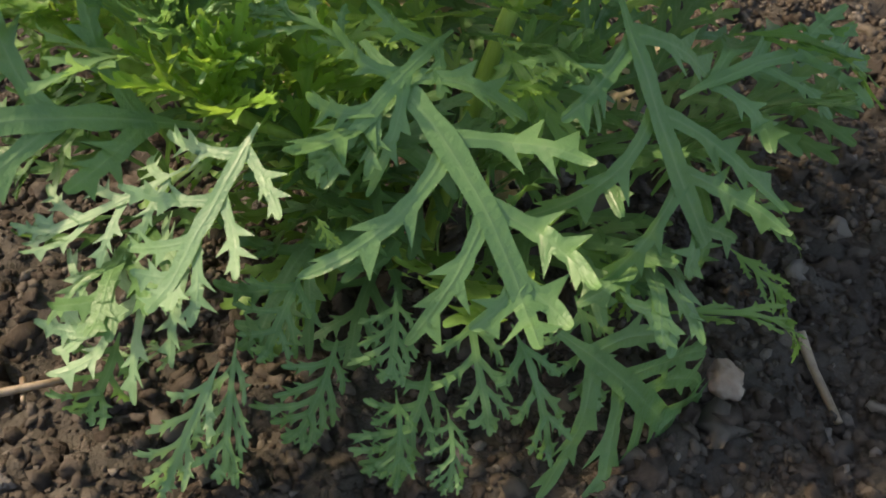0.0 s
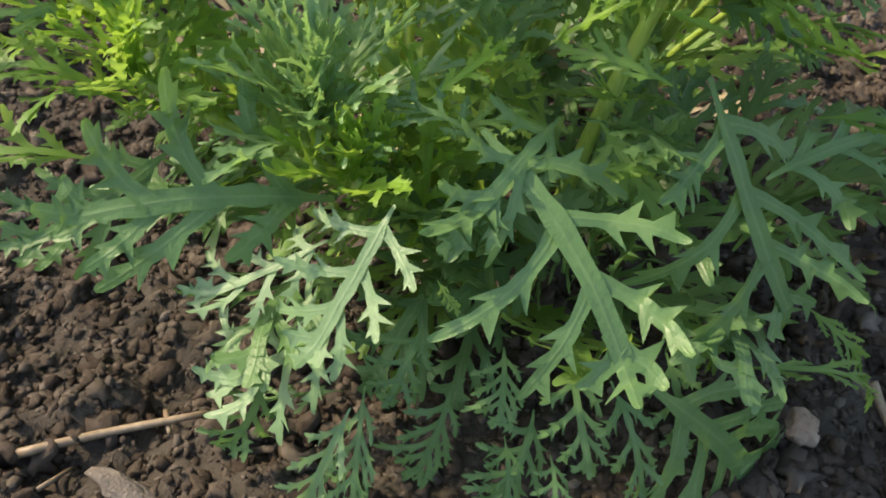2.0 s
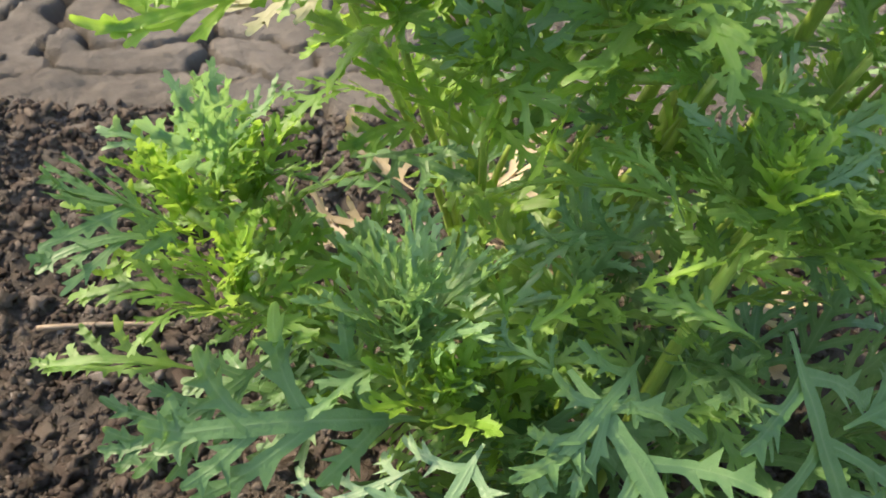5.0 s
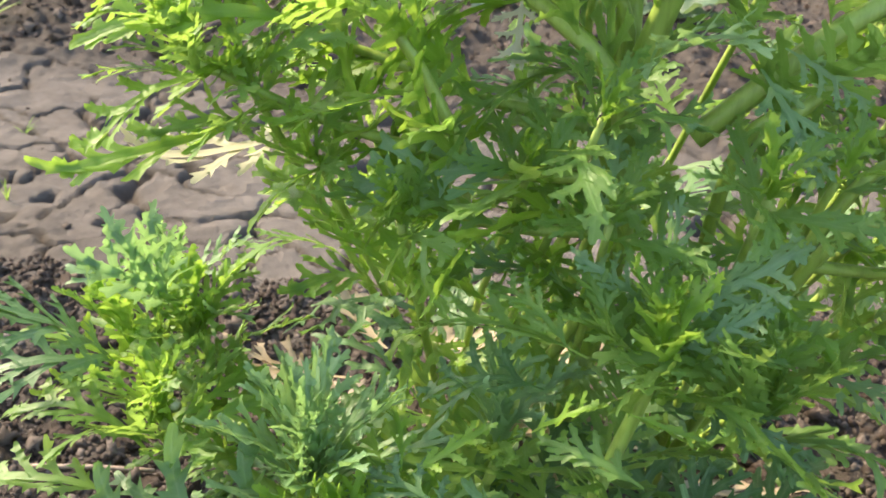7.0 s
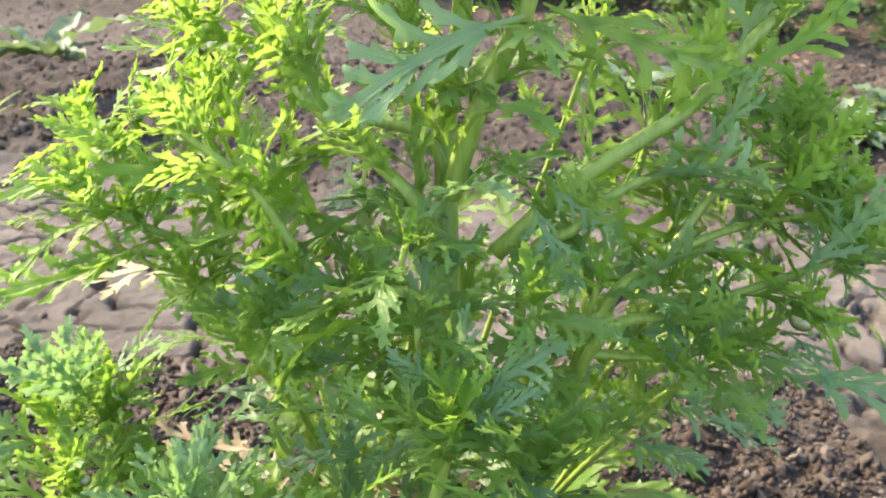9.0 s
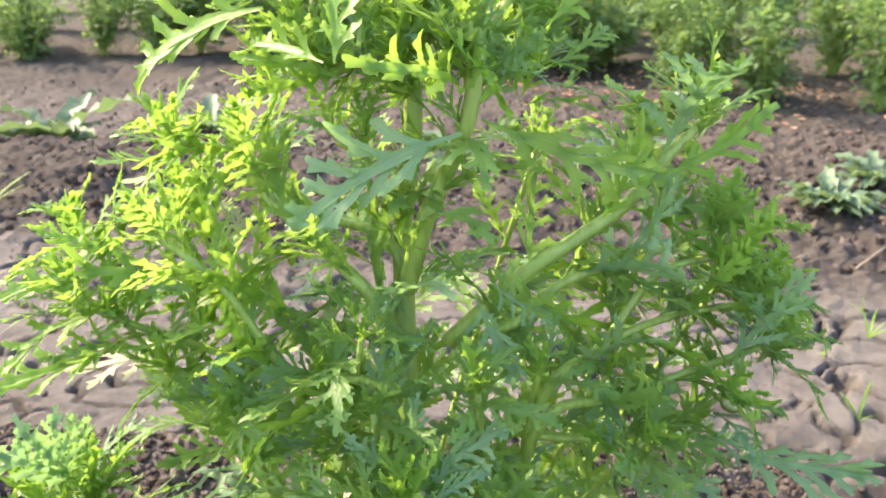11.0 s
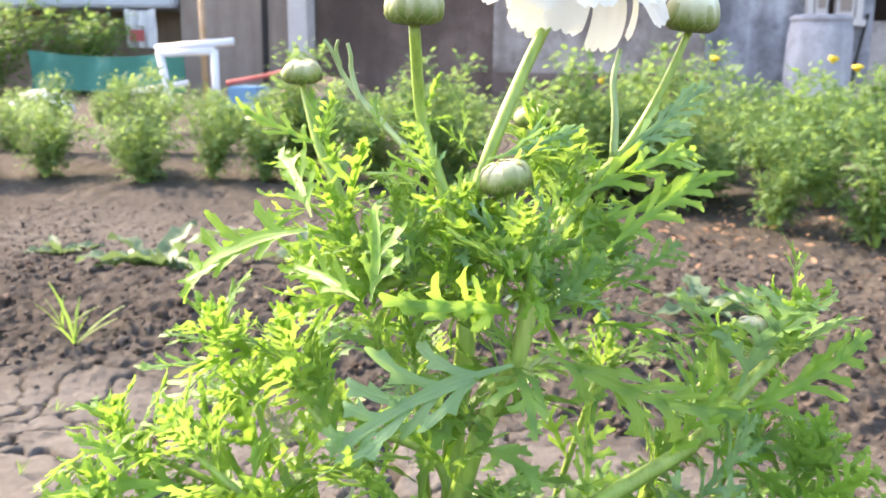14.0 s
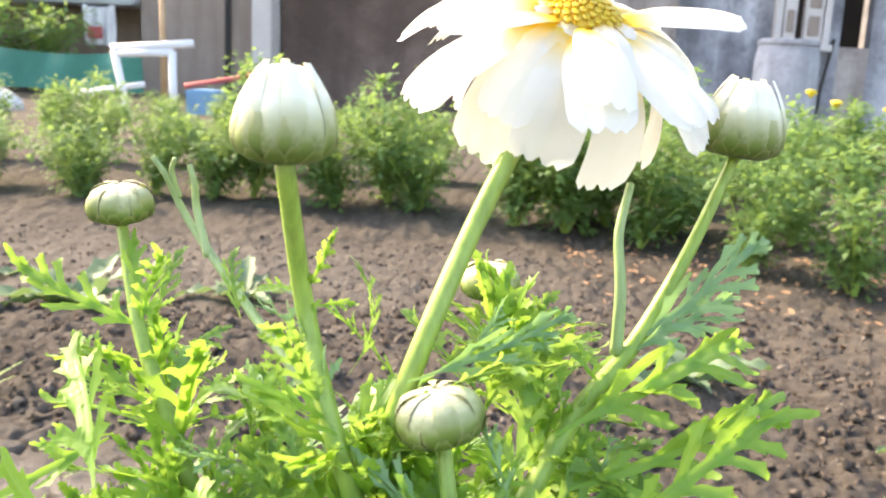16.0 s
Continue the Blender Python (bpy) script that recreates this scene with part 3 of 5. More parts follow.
leaf(front, "mid", (0.084, -0.120, 0.057), (0.118, -0.123, 0.036), 0, 0.8)
leaf(front, "mid", (-0.004, -0.123, 0.060), (0.001, -0.129, 0.054), 0, 0.9, FACE)
# leaves and shoots on the path's far side of the crown
leaf(front, "young", (-0.065, -0.076, 0.085), (-0.039, -0.063, 0.088), -10, 1.0, FACE)
leaf(front, "young", (-0.065, -0.075, 0.086), (-0.048, -0.051, 0.088), 10, 0.9, FACE)
leaf(front, "broad", (-0.082, -0.064, 0.093), (-0.110, -0.082, 0.121), 10, 0.9)
leaf(front, "broad", (-0.083, -0.064, 0.093), (-0.116, -0.078, 0.095), -10, 0.9)
leaf(front, "mid", (-0.069, -0.081, 0.077), (-0.110, -0.079, 0.085), 5, 0.9)
leaf(front, "mid", (-0.079, -0.082, 0.066), (-0.121, -0.080, 0.064), 0, 0.8)
leaf(front, "young", (-0.004, -0.097, 0.091), (0.016, -0.088, 0.101), 20, 0.8)
leaf(front, "young", (-0.006, -0.096, 0.091), (-0.014, -0.071, 0.095), 30, 0.7, FACE)
leaf(front, "mid", (-0.002, -0.096, 0.079), (0.026, -0.100, 0.084), 0, 0.9)
leaf(front, "broad", (0.028, -0.078, 0.104), (-0.003, -0.074, 0.095), 0, 0.8)
leaf(front, "mid", (0.035, -0.091, 0.122), (-0.010, -0.067, 0.107), 10, 0.55)
leaf(front, "young", (0.024, -0.092, 0.101), (0.039, -0.100, 0.117), 0, 0.9)
leaf(front, "mid", (0.048, -0.108, 0.100), (0.024, -0.093, 0.100), 0, 0.8, FACE)
leaf(front, "young", (0.043, -0.101, 0.115), (0.064, -0.100, 0.107), 20, 0.6)
leaf(front, "mid", (0.051, -0.087, 0.122), (0.054, -0.061, 0.154), 0, 0.5, FACE)
leaf(front, "teal", (0.053, -0.086, 0.122), (0.071, -0.075, 0.141), 10, 0.7, FACE)
leaf(front, "teal", (0.055, -0.087, 0.122), (0.078, -0.083, 0.135), 0, 0.8, FACE)
leaf(front, "mid", (0.057, -0.090, 0.120), (0.082, -0.092, 0.125), 10, 0.7)
leaf(front, "mid", (0.041, -0.089, 0.123), (0.032, -0.069, 0.137), 0, 0.7, FACE)
leaf(front, "mid", (0.032, -0.089, 0.121), (0.011, -0.069, 0.127), 0, 0.7, FACE)
leaf(front, "broad", (0.060, -0.089, 0.108), (0.087, -0.103, 0.100), 0, 0.8)
leaf(front, "teal", (-0.073, -0.049, 0.105), (-0.089, -0.075, 0.133), 0, 0.9, FACE)
leaf(front, "teal", (-0.073, -0.049, 0.107), (-0.084, -0.064, 0.138), 0, 0.9, FACE)
leaf(front, "teal", (-0.073, -0.049, 0.105), (-0.076, -0.050, 0.136), 0, 0.9, FACE)
leaf(front, "broad", (-0.038, -0.020, 0.090), (-0.006, -0.044, 0.096), 0, 1.2)
SHOOT_A, SHOOT_B, SHOOT_C, SHOOT_D, SHOOT_E, SHOOT_G = (-0.021, -0.101, 0.072), (-0.069, -0.075, 0.085), (-0.029, -0.086, 0.079), (0.052, -0.089, 0.121), (-0.083, -0.051, 0.093), (-0.069, -0.042, 0.092)
for top in (SHOOT_A, SHOOT_B, SHOOT_C, SHOOT_D, SHOOT_E, SHOOT_G):
    t = Vector(top)
    mid = FB.lerp(t, 0.5) + Vector((0, 0.0, 0.01))
    pts = [FB + (t - FB) * 0.05, mid, t]
    stem(front, pts, 0.0024, 0.0016)
    along(front, pts, 0.10, 0.62, 0.0125, (0.048, 0.036), ["broad", "mid", "broad"], int(1000 * t.x) + 400, 0.35)
    along(front, pts, 0.62, 0.97, 0.0065, (0.034, 0.026), ["mid", "young", "mid"], int(1000 * t.x) + 450, 0.1, 50)


def rosette(plant, at, n, size, kinds, el, seed, ring=0.02):
    """Low leaves spreading from a plant's foot."""
    rng = random.Random(seed)
    for k in range(n):
        az, e = k * 2.4 + rng.uniform(-0.4, 0.4), radians(rng.uniform(*el))
        d = Vector((math.cos(az) * math.cos(e), math.sin(az) * math.cos(e), math.sin(e)))
        b = Vector(at) + Vector((d.x, d.y, 0)) * ring + Vector((0, 0, 0.006 + 0.03 * rng.random()))
        leaf(plant, rng.choice(kinds), b, b + d * rng.uniform(*size), rng.uniform(-25, 25), 1.0, (0, -0.2, 1))


rosette(front, FB, 20, (0.045, 0.07), ["broad", "broad", "mid"], (10, 65), 17)
rosette(front, FB + Vector((0.05, 0.0, 0.01)), 12, (0.04, 0.06), ["broad"], (10, 60), 18)
rosette(front, FB + Vector((-0.05, 0.01, 0.01)), 10, (0.035, 0.055), ["broad"], (10, 55), 19)
tuft(front, SHOOT_A, (0, -0.15, 1), 13, (0.020, 0.030), ["young", "young"], (5, 55), 1, 0.004)
tuft(front, SHOOT_B, (-0.1, 0.1, 1), 14, (0.022, 0.036), ["young", "mid"], (8, 75), 2, 0.01)
tuft(front, SHOOT_C, (0.0, -0.1, 1), 22, (0.032, 0.045), ["teal", "teal"], (10, 60), 3, 0.012, 0.65)
tuft(front, SHOOT_D, (0.0, 0.0, 1), 16, (0.022, 0.042), ["young", "mid"], (8, 85), 4, 0.012)
tuft(front, SHOOT_E, (-0.3, 0.1, 1), 14, (0.022, 0.036), ["young", "young"], (8, 75), 5, 0.012)
tuft(front, SHOOT_G, (0.0, 0.1, 1), 14, (0.024, 0.038), ["young", "mid"], (8, 70), 6, 0.012)
tuft(front, (-0.076, -0.033, 0.096), (-0.1, 0.1, 1), 7, (0.026, 0.036), ["teal", "teal"], (8, 70), 7, 0.01)
tuft(front, (0.077, -0.090, 0.108), (0.2, 0.1, 1), 14, (0.03, 0.05), ["mid", "mid"], (10, 90), 8, 0.01)
tuft(front, (0.018, -0.071, 0.082), (0.0, 0.1, 1), 10, (0.03, 0.045), ["teal", "mid"], (10, 90), 9, 0.01)

# ---- tall plant ----
TB = Vector((0.045, 0.000, 0.0))
tall = thing("crown_daisy", "tall flowering crown daisy with branching green stems", "plant", "crown daisies", TB)
SIDE = (0.0, -1.0, 0.5)
MAIN = [TB, (0.049, -0.038, 0.128), (0.048, -0.028, 0.163), (0.047, -0.019, 0.194), (0.051, -0.024, 0.232), (0.050, -0.020, 0.260), (0.049, -0.009, 0.282)]
stem(tall, MAIN, 0.0042, 0.0024)
FRONT_STEM = [(0.049, -0.033, 0.175), (0.055, -0.038, 0.200), (0.062, -0.036, 0.217), (0.069, -0.043, 0.236), (0.072, -0.044, 0.253), (0.073, -0.039, 0.270)]
stem(tall, FRONT_STEM, 0.0034, 0.0022)
BR_R = [(0.064, -0.041, 0.159), (0.090, -0.043, 0.186), (0.107, -0.039, 0.197), (0.123, -0.035, 0.208), (0.140, -0.025, 0.225), (0.151, -0.018, 0.234)]
BR_R2 = [(0.073, -0.044, 0.147), (0.088, -0.048, 0.171), (0.105, -0.043, 0.184), (0.129, -0.039, 0.191), (0.155, -0.031, 0.200)]
BR_L = [(0.048, -0.040, 0.157), (0.038, -0.044, 0.177), (0.019, -0.033, 0.191), (-0.002, -0.022, 0.207), (-0.010, -0.018, 0.222)]
BR_L2 = [(0.047, -0.026, 0.172), (0.016, -0.010, 0.196), (-0.014, 0.001, 0.215), (-0.037, -0.007, 0.222)]
BR_L3 = [(0.045, -0.034, 0.141), (0.004, -0.029, 0.164), (-0.037, -0.021, 0.175), (-0.069, -0.021, 0.187)]
BR_RR = [(0.094, -0.057, 0.139), (0.116, -0.049, 0.161), (0.139, -0.044, 0.171), (0.170, -0.036, 0.174)]
BR_LL = [(0.047, -0.056, 0.138), (0.007, -0.048, 0.150), (-0.033, -0.040, 0.158), (-0.064, -0.043, 0.172)]
BR_RL = [(0.094, -0.059, 0.133), (0.122, -0.054, 0.145), (0.150, -0.050, 0.155), (0.174, -0.043, 0.161)]
left_plant = thing("crown_daisy", "spreading crown daisy with bright yellow-green shoots", "plant", "crown daisies", TB + Vector((-0.035, 0.005, 0)))
right_plant = thing("crown_daisy", "spreading crown daisy with soft green leaves and small buds", "plant", "crown daisies", TB + Vector((0.04, 0.005, 0)))
for i, (pl, b, r, step) in enumerate(((tall, BR_R, 0.0030, 0.0100), (right_plant, BR_R2, 0.0020, 0.0100), (tall, BR_L, 0.0026, 0.0088), (left_plant, BR_L2, 0.0020, 0.0085), (left_plant, BR_L3, 0.0020, 0.0085), (right_plant, BR_RR, 0.0019, 0.0088), (left_plant, BR_LL, 0.0020, 0.0100), (right_plant, BR_RL, 0.0020, 0.0100))):
    foot = [pl.location] if pl is not tall else []
    stem(pl, foot + list(b), r, r * 0.55)
    along(pl, b, 0.10, 0.98, step, (0.058, 0.040), ["mid", "mid", "comb", "teal"] if pl is not left_plant else ["mid", "young", "comb", "comb"], 60 + i, 0.2)
    axis = Vector(b[-1]) - Vector(b[-2])
    tuft(pl, b[-1], axis + Vector((0, 0, 0.05)), 12, (0.020, 0.036), ["young", "mid"], (8, 75), 80 + i, 0.008)
for i, (pl, b) in enumerate(((left_plant, [BR_L3[1], (-0.019, -0.008, 0.180), (-0.030, 0.003, 0.197)]), (left_plant, [BR_LL[1], (-0.012, -0.050, 0.182), (-0.034, -0.045, 0.198)]), (right_plant, [BR_R2[2], (0.118, -0.008, 0.195), (0.132, 0.001, 0.219)]), (right_plant, [BR_RR[1], (0.135, -0.040, 0.185), (0.157, -0.034, 0.190)]), (left_plant, [BR_LL[0], (0.020, -0.053, 0.136), (-0.003, -0.046, 0.137)]), (right_plant, [BR_RL[0], (0.118, -0.058, 0.132), (0.139, -0.056, 0.136)]))):
    stem(pl, b, 0.0017, 0.0011)
    along(pl, b, 0.15, 0.98, 0.0068, (0.044, 0.032), ["mid", "comb", "young"] if pl is left_plant else ["mid", "comb", "teal"], 160 + i, 0.15)
    tuft(pl, b[-1], Vector(b[-1]) - Vector(b[-2]), 9, (0.018, 0.030), ["young", "mid"], (8, 75), 180 + i, 0.006)
SHOOTS = ((left_plant, (0.021, -0.051, 0.149), 0.03), (left_plant, (-0.033, -0.041, 0.147), 0.01), (left_plant, (-0.050, -0.042, 0.166), 0.01), (left_plant, (-0.010, -0.055, 0.136), 0.0), (left_plant, (0.036, -0.062, 0.169), 0.0), (right_plant, (0.074, -0.073, 0.156), 0.0), (right_plant, (0.094, -0.062, 0.158), 0.0), (right_plant, (0.118, -0.052, 0.153), 0.01), (right_plant, (0.158, -0.053, 0.147), 0.01), (right_plant, (0.129, -0.067, 0.136), 0.0), (tall, (0.040, -0.068, 0.145), 0.0), (left_plant, (-0.040, 0.010, 0.195), 0.02), (tall, (0.035, -0.031, 0.227), 0.02), (tall, (0.095, -0.007, 0.221), 0.02), (right_plant, (0.139, -0.023, 0.204), 0.0), (right_plant, (0.163, -0.018, 0.174), 0.0))
for i, (pl, end, back) in enumerate(SHOOTS):
    end = Vector(end)
    low = pl.location.lerp(end, 0.35) + Vector((0, back, 0.01))
    stem(pl, [pl.location + Vector((0, 0, 0.004)), low, end], 0.0016, 0.0010)
    along(pl, [low, low.lerp(end, 0.5), end], 0.15, 0.98, 0.0112, (0.046, 0.032), ["mid", "comb", "young", "mid"] if pl is left_plant else ["mid", "comb", "teal", "mid"], 260 + i, 0.2)
    tuft(pl, end, end - low, 7, (0.018, 0.030), ["young", "mid"] if pl is not tall else ["mid", "mid"], (8, 80), 290 + i, 0.006)
along(tall, MAIN, 0.30, 0.97, 0.0095, (0.056, 0.040), ["mid", "mid", "young", "teal"], 41, 0.25)
along(tall, FRONT_STEM, 0.05, 0.95, 0.0080, (0.046, 0.034), ["mid", "comb"], 43, 0.15)
rosette(left_plant, left_plant.location, 9, (0.05, 0.075), ["mid", "broad"], (15, 65), 27)
rosette(right_plant, right_plant.location, 9, (0.05, 0.075), ["mid", "teal"], (15, 65), 28)
rosette(left_plant, TB + Vector((-0.05, 0.0, 0.02)), 12, (0.04, 0.06), ["dry"], (-10, 25), 29)
rosette(right_plant, TB + Vector((0.02, -0.01, 0.015)), 8, (0.04, 0.055), ["dry"], (-10, 25), 30)
# single leaves that stand out
leaf(tall, "comb", (0.008, -0.053, 0.273), (-0.043, -0.031, 0.242), 10, 0.9, SIDE)
leaf(tall, "comb", (0.067, -0.046, 0.249), (0.034, -0.084, 0.260), 0, 0.9, SIDE)
leaf(tall, "comb", (0.137, -0.029, 0.217), (0.178, -0.012, 0.241), 0, 0.9, SIDE)
leaf(tall, "mid", (0.074, -0.042, 0.238), (0.142, -0.028, 0.217), 20, 0.6, SIDE)
leaf(tall, "teal", (0.068, -0.054, 0.236), (0.011, -0.052, 0.200), 0, 0.85, SIDE)
leaf(tall, "bleached", (0.017, -0.033, 0.191), (0.015, -0.051, 0.176), 0, 0.9, SIDE)
leaf(tall, "young", (0.057, -0.049, 0.249), (0.066, -0.041, 0.267), 0, 0.7, SIDE)
leaf(tall, "young", (0.033, -0.084, 0.261), (0.026, -0.050, 0.281), 20, 0.8, SIDE)
leaf(tall, "young", (0.030, -0.083, 0.261), (0.002, -0.052, 0.262), 0, 0.7, SIDE)
leaf(tall, "mid", (0.073, -0.044, 0.243), (0.093, -0.035, 0.268), 10, 0.9, SIDE)
leaf(tall, "mid", (0.069, -0.039, 0.229), (0.053, -0.052, 0.252), 30, 0.7, SIDE)
leaf(right_plant, "comb", (0.157, -0.041, 0.172), (0.194, -0.033, 0.173), 0, 0.8, SIDE)
leaf(left_plant, "teal", (0.021, -0.050, 0.151), (-0.027, -0.053, 0.141), 0, 0.9, SIDE)
leaf(tall, "teal", (0.073, -0.053, 0.181), (0.088, -0.067, 0.155), 0, 0.9, SIDE)
leaf(tall, "teal", (0.078, -0.052, 0.186), (0.099, -0.059, 0.175), 10, 0.8, SIDE)
leaf(left_plant, "comb", (-0.035, -0.039, 0.182), (-0.093, -0.048, 0.174), 10, 0.8, SIDE)
leaf(left_plant, "comb", (-0.052, -0.043, 0.156), (-0.102, -0.057, 0.143), 10, 0.8, SIDE)
leaf(left_plant, "comb", (-0.025, -0.033, 0.196), (-0.049, -0.034, 0.212), 0, 0.8, SIDE)
leaf(left_plant, "comb", (-0.048, -0.038, 0.191), (-0.079, -0.041, 0.199), 0, 0.8, SIDE)
leaf(tall, "teal", (0.055, -0.075, 0.127), (0.086, -0.075, 0.148), 0, 0.8, SIDE)
leaf(tall, "teal", (0.051, -0.074, 0.127), (0.030, -0.073, 0.140), 0, 0.8, SIDE)
leaf(tall, "teal", (0.052, -0.074, 0.129), (0.054, -0.072, 0.156), 0, 0.6, SIDE)
leaf(right_plant, "teal", (0.157, -0.058, 0.127), (0.211, -0.064, 0.122), 0, 0.7, SIDE)
leaf(right_plant, "mid", (0.156, -0.058, 0.130), (0.142, -0.071, 0.119), 0, 0.8, SIDE)
leaf(left_plant, "bleached", (-0.039, -0.022, 0.150), (-0.087, -0.032, 0.142), 0, 0.8)
leaf(left_plant, "bleached", (-0.005, -0.013, 0.189), (-0.023, -0.007, 0.197), 0, 0.8)
leaf(left_plant, "bleached", (-0.015, -0.005, 0.184), (-0.019, 0.004, 0.194), 0, 0.8)
leaf(tall, "comb", (0.094, -0.035, 0.267), (0.129, -0.016, 0.290), 0, 0.8, SIDE)
leaf(tall, "young", (0.008, -0.049, 0.276), (-0.012, -0.019, 0.292), 0, 0.9, SIDE)
leaf(right_plant, "teal", (0.159, 0.002, 0.226), (0.148, 0.001, 0.233), 0, 0.8)
leaf(right_plant, "mid", (0.142, -0.031, 0.207), (0.168, -0.027, 0.203), 0, 0.8, SIDE)
# round the flower stalks
leaf(tall, "comb", (0.003, -0.015, 0.293), (-0.028, -0.014, 0.306), 0, 0.7, SIDE)
leaf(tall, "comb", (-0.002, -0.023, 0.273), (-0.036, -0.031, 0.251), 0, 0.6, SIDE)
leaf(tall, "comb", (0.004, -0.015, 0.293), (-0.004, -0.006, 0.311), 10, 0.8, SIDE)
leaf(tall, "mid", (0.002, -0.011, 0.293), (0.006, -0.005, 0.309), 0, 0.7, SIDE)
leaf(tall, "mid", (0.003, -0.020, 0.282), (-0.013, -0.016, 0.291), 0, 0.9, SIDE)
leaf(tall, "mid", (0.002, -0.020, 0.281), (-0.012, -0.018, 0.285), 0, 0.7, SIDE)
leaf(tall, "young", (-0.001, -0.023, 0.274), (-0.017, -0.024, 0.270), 0, 0.8, SIDE)
stem(tall, [(0.045, -0.032, 0.283), (0.028, -0.021, 0.297), (0.015, -0.012, 0.308), (0.008, -0.009, 0.316), (0.005, -0.010, 0.323), (0.002, -0.010, 0.327)], 0.0011, 0.0005, STEM_PALE, "curled_leaf")
stem(tall, [(0.014, -0.012, 0.308), (0.011, -0.010, 0.317), (0.011, -0.011, 0.322), (0.010, -0.011, 0.326)], 0.0009, 0.0005, STEM_PALE, "curled_leaf")
stem(tall, [(0.007, -0.009, 0.319), (0.006, -0.010, 0.324), (0.007, -0.011, 0.327)], 0.0007, 0.0004, STEM_PALE, "curled_leaf")
leaf(tall, "teal", (0.044, -0.032, 0.283), (0.023, -0.017, 0.301), 70, 0.28, SIDE)
leaf(tall, "mid", (0.046, -0.029, 0.292), (0.044, -0.022, 0.313), 60, 0.3, SIDE)
leaf(tall, "mid", (0.023, -0.019, 0.298), (0.020, -0.014, 0.311), 0, 0.7, SIDE)
leaf(tall, "mid", (0.012, -0.018, 0.290), (0.022, -0.019, 0.297), 0, 0.7, SIDE)
leaf(tall, "young", (0.036, -0.022, 0.305), (0.042, -0.024, 0.318), 20, 0.6, SIDE)
leaf(tall, "young", (0.036, -0.022, 0.305), (0.026, -0.018, 0.304), 0, 0.7, SIDE)
leaf(tall, "young", (0.036, -0.022, 0.302), (0.047, -0.023, 0.304), 10, 0.6, SIDE)
leaf(tall, "teal", (0.098, 0.001, 0.292), (0.128, 0.018, 0.316), 0, 0.6, SIDE)
leaf(tall, "teal", (0.097, -0.001, 0.290), (0.124, 0.021, 0.300), 0, 0.5, SIDE)
leaf(tall, "comb", (0.086, -0.022, 0.270), (0.130, -0.004, 0.288), 0, 0.6, SIDE)
leaf(tall, "comb", (0.084, -0.017, 0.279), (0.127, 0.025, 0.289), 10, 0.7, SIDE)
leaf(tall, "comb", (0.096, -0.004, 0.281), (0.086, -0.004, 0.294), 0, 0.6, SIDE)
leaf(tall, "teal", (0.057, -0.030, 0.292), (0.088, -0.002, 0.301), 10, 0.4, SIDE)
leaf(tall, "teal", (0.066, -0.026, 0.295), (0.072, -0.008, 0.302), 30, 0.4, SIDE)
leaf(tall, "young", (0.021, -0.031, 0.264), (0.023, -0.027, 0.277), 0, 0.8, SIDE)
leaf(tall, "comb", (0.037, -0.037, 0.258), (0.035, -0.032, 0.275), 0, 0.8, SIDE)
leaf(tall, "comb", (0.033, -0.036, 0.258), (0.015, -0.029, 0.266), 0, 0.8, SIDE)
leaf(tall, "mid", (0.076, -0.039, 0.253), (0.093, -0.018, 0.264), 0, 1.0, SIDE)
leaf(tall, "young", (0.029, -0.035, 0.249), (-0.010, -0.029, 0.255), 0, 0.7, SIDE)
leaf(tall, "young", (0.027, -0.034, 0.256), (-0.001, -0.025, 0.268), 0, 0.7, SIDE)
leaf(tall, "mid", (0.098, -0.021, 0.252), (0.119, -0.001, 0.264), 0, 0.8, SIDE)
leaf(tall, "young", (0.073, -0.035, 0.270), (0.078, -0.024, 0.279), 0, 0.8, SIDE)
leaf(tall, "young", (0.071, -0.040, 0.264), (0.066, -0.037, 0.273), 0, 0.7, SIDE)
leaf(tall, "teal", (0.067, -0.041, 0.263), (0.047, -0.033, 0.280), 30, 0.45, SIDE)
leaf(tall, "teal", (0.077, -0.035, 0.266), (0.069, -0.029, 0.287), 40, 0.35, SIDE)
leaf(tall, "teal", (0.091, -0.017, 0.268), (0.094, -0.006, 0.279), 50, 0.4, SIDE)
leaf(tall, "mid", (0.028, -0.032, 0.268), (0.023, -0.023, 0.287), 60, 0.4, SIDE)
leaf(tall, "mid", (0.049, -0.041, 0.261), (0.059, -0.037, 0.273), 0, 0.6, SIDE)
leaf(tall, "mid", (0.043, -0.036, 0.271), (0.032, -0.027, 0.286), 0, 0.6, SIDE)
stem(tall, [(0.096, -0.001, 0.291), (0.096, 0.001, 0.304), (0.095, 0.004, 0.315), (0.097, 0.009, 0.325)], 0.0013, 0.0008, STEM_PALE)
tuft(tall, (0.071, -0.002, 0.287), (0.1, 0, 1), 14, (0.022, 0.030), ["young", "mid"], (10, 75), 301, 0.01)
tuft(tall, (0.079, 0.014, 0.278), (0.2, 0, 1), 10, (0.022, 0.030), ["mid", "mid"], (10, 80), 302, 0.01)
tuft(tall, (0.045, -0.019, 0.264), (0, 0, 1), 9, (0.025, 0.035), ["mid", "teal"], (20, 90), 303, 0.01)
tuft(tall, (0.005, -0.013, 0.278), (-0.1, 0, 1), 12, (0.018, 0.026), ["young", "young"], (10, 80), 304, 0.01)
tuft(tall, (0.087, -0.005, 0.260), (0.3, 0, 1), 10, (0.02, 0.035), ["mid", "young"], (20, 95), 305, 0.01)
tuft(tall, (0.021, -0.024, 0.254), (0.0, 0, 1), 10, (0.02, 0.032), ["young", "comb"], (20, 95), 306, 0.01)
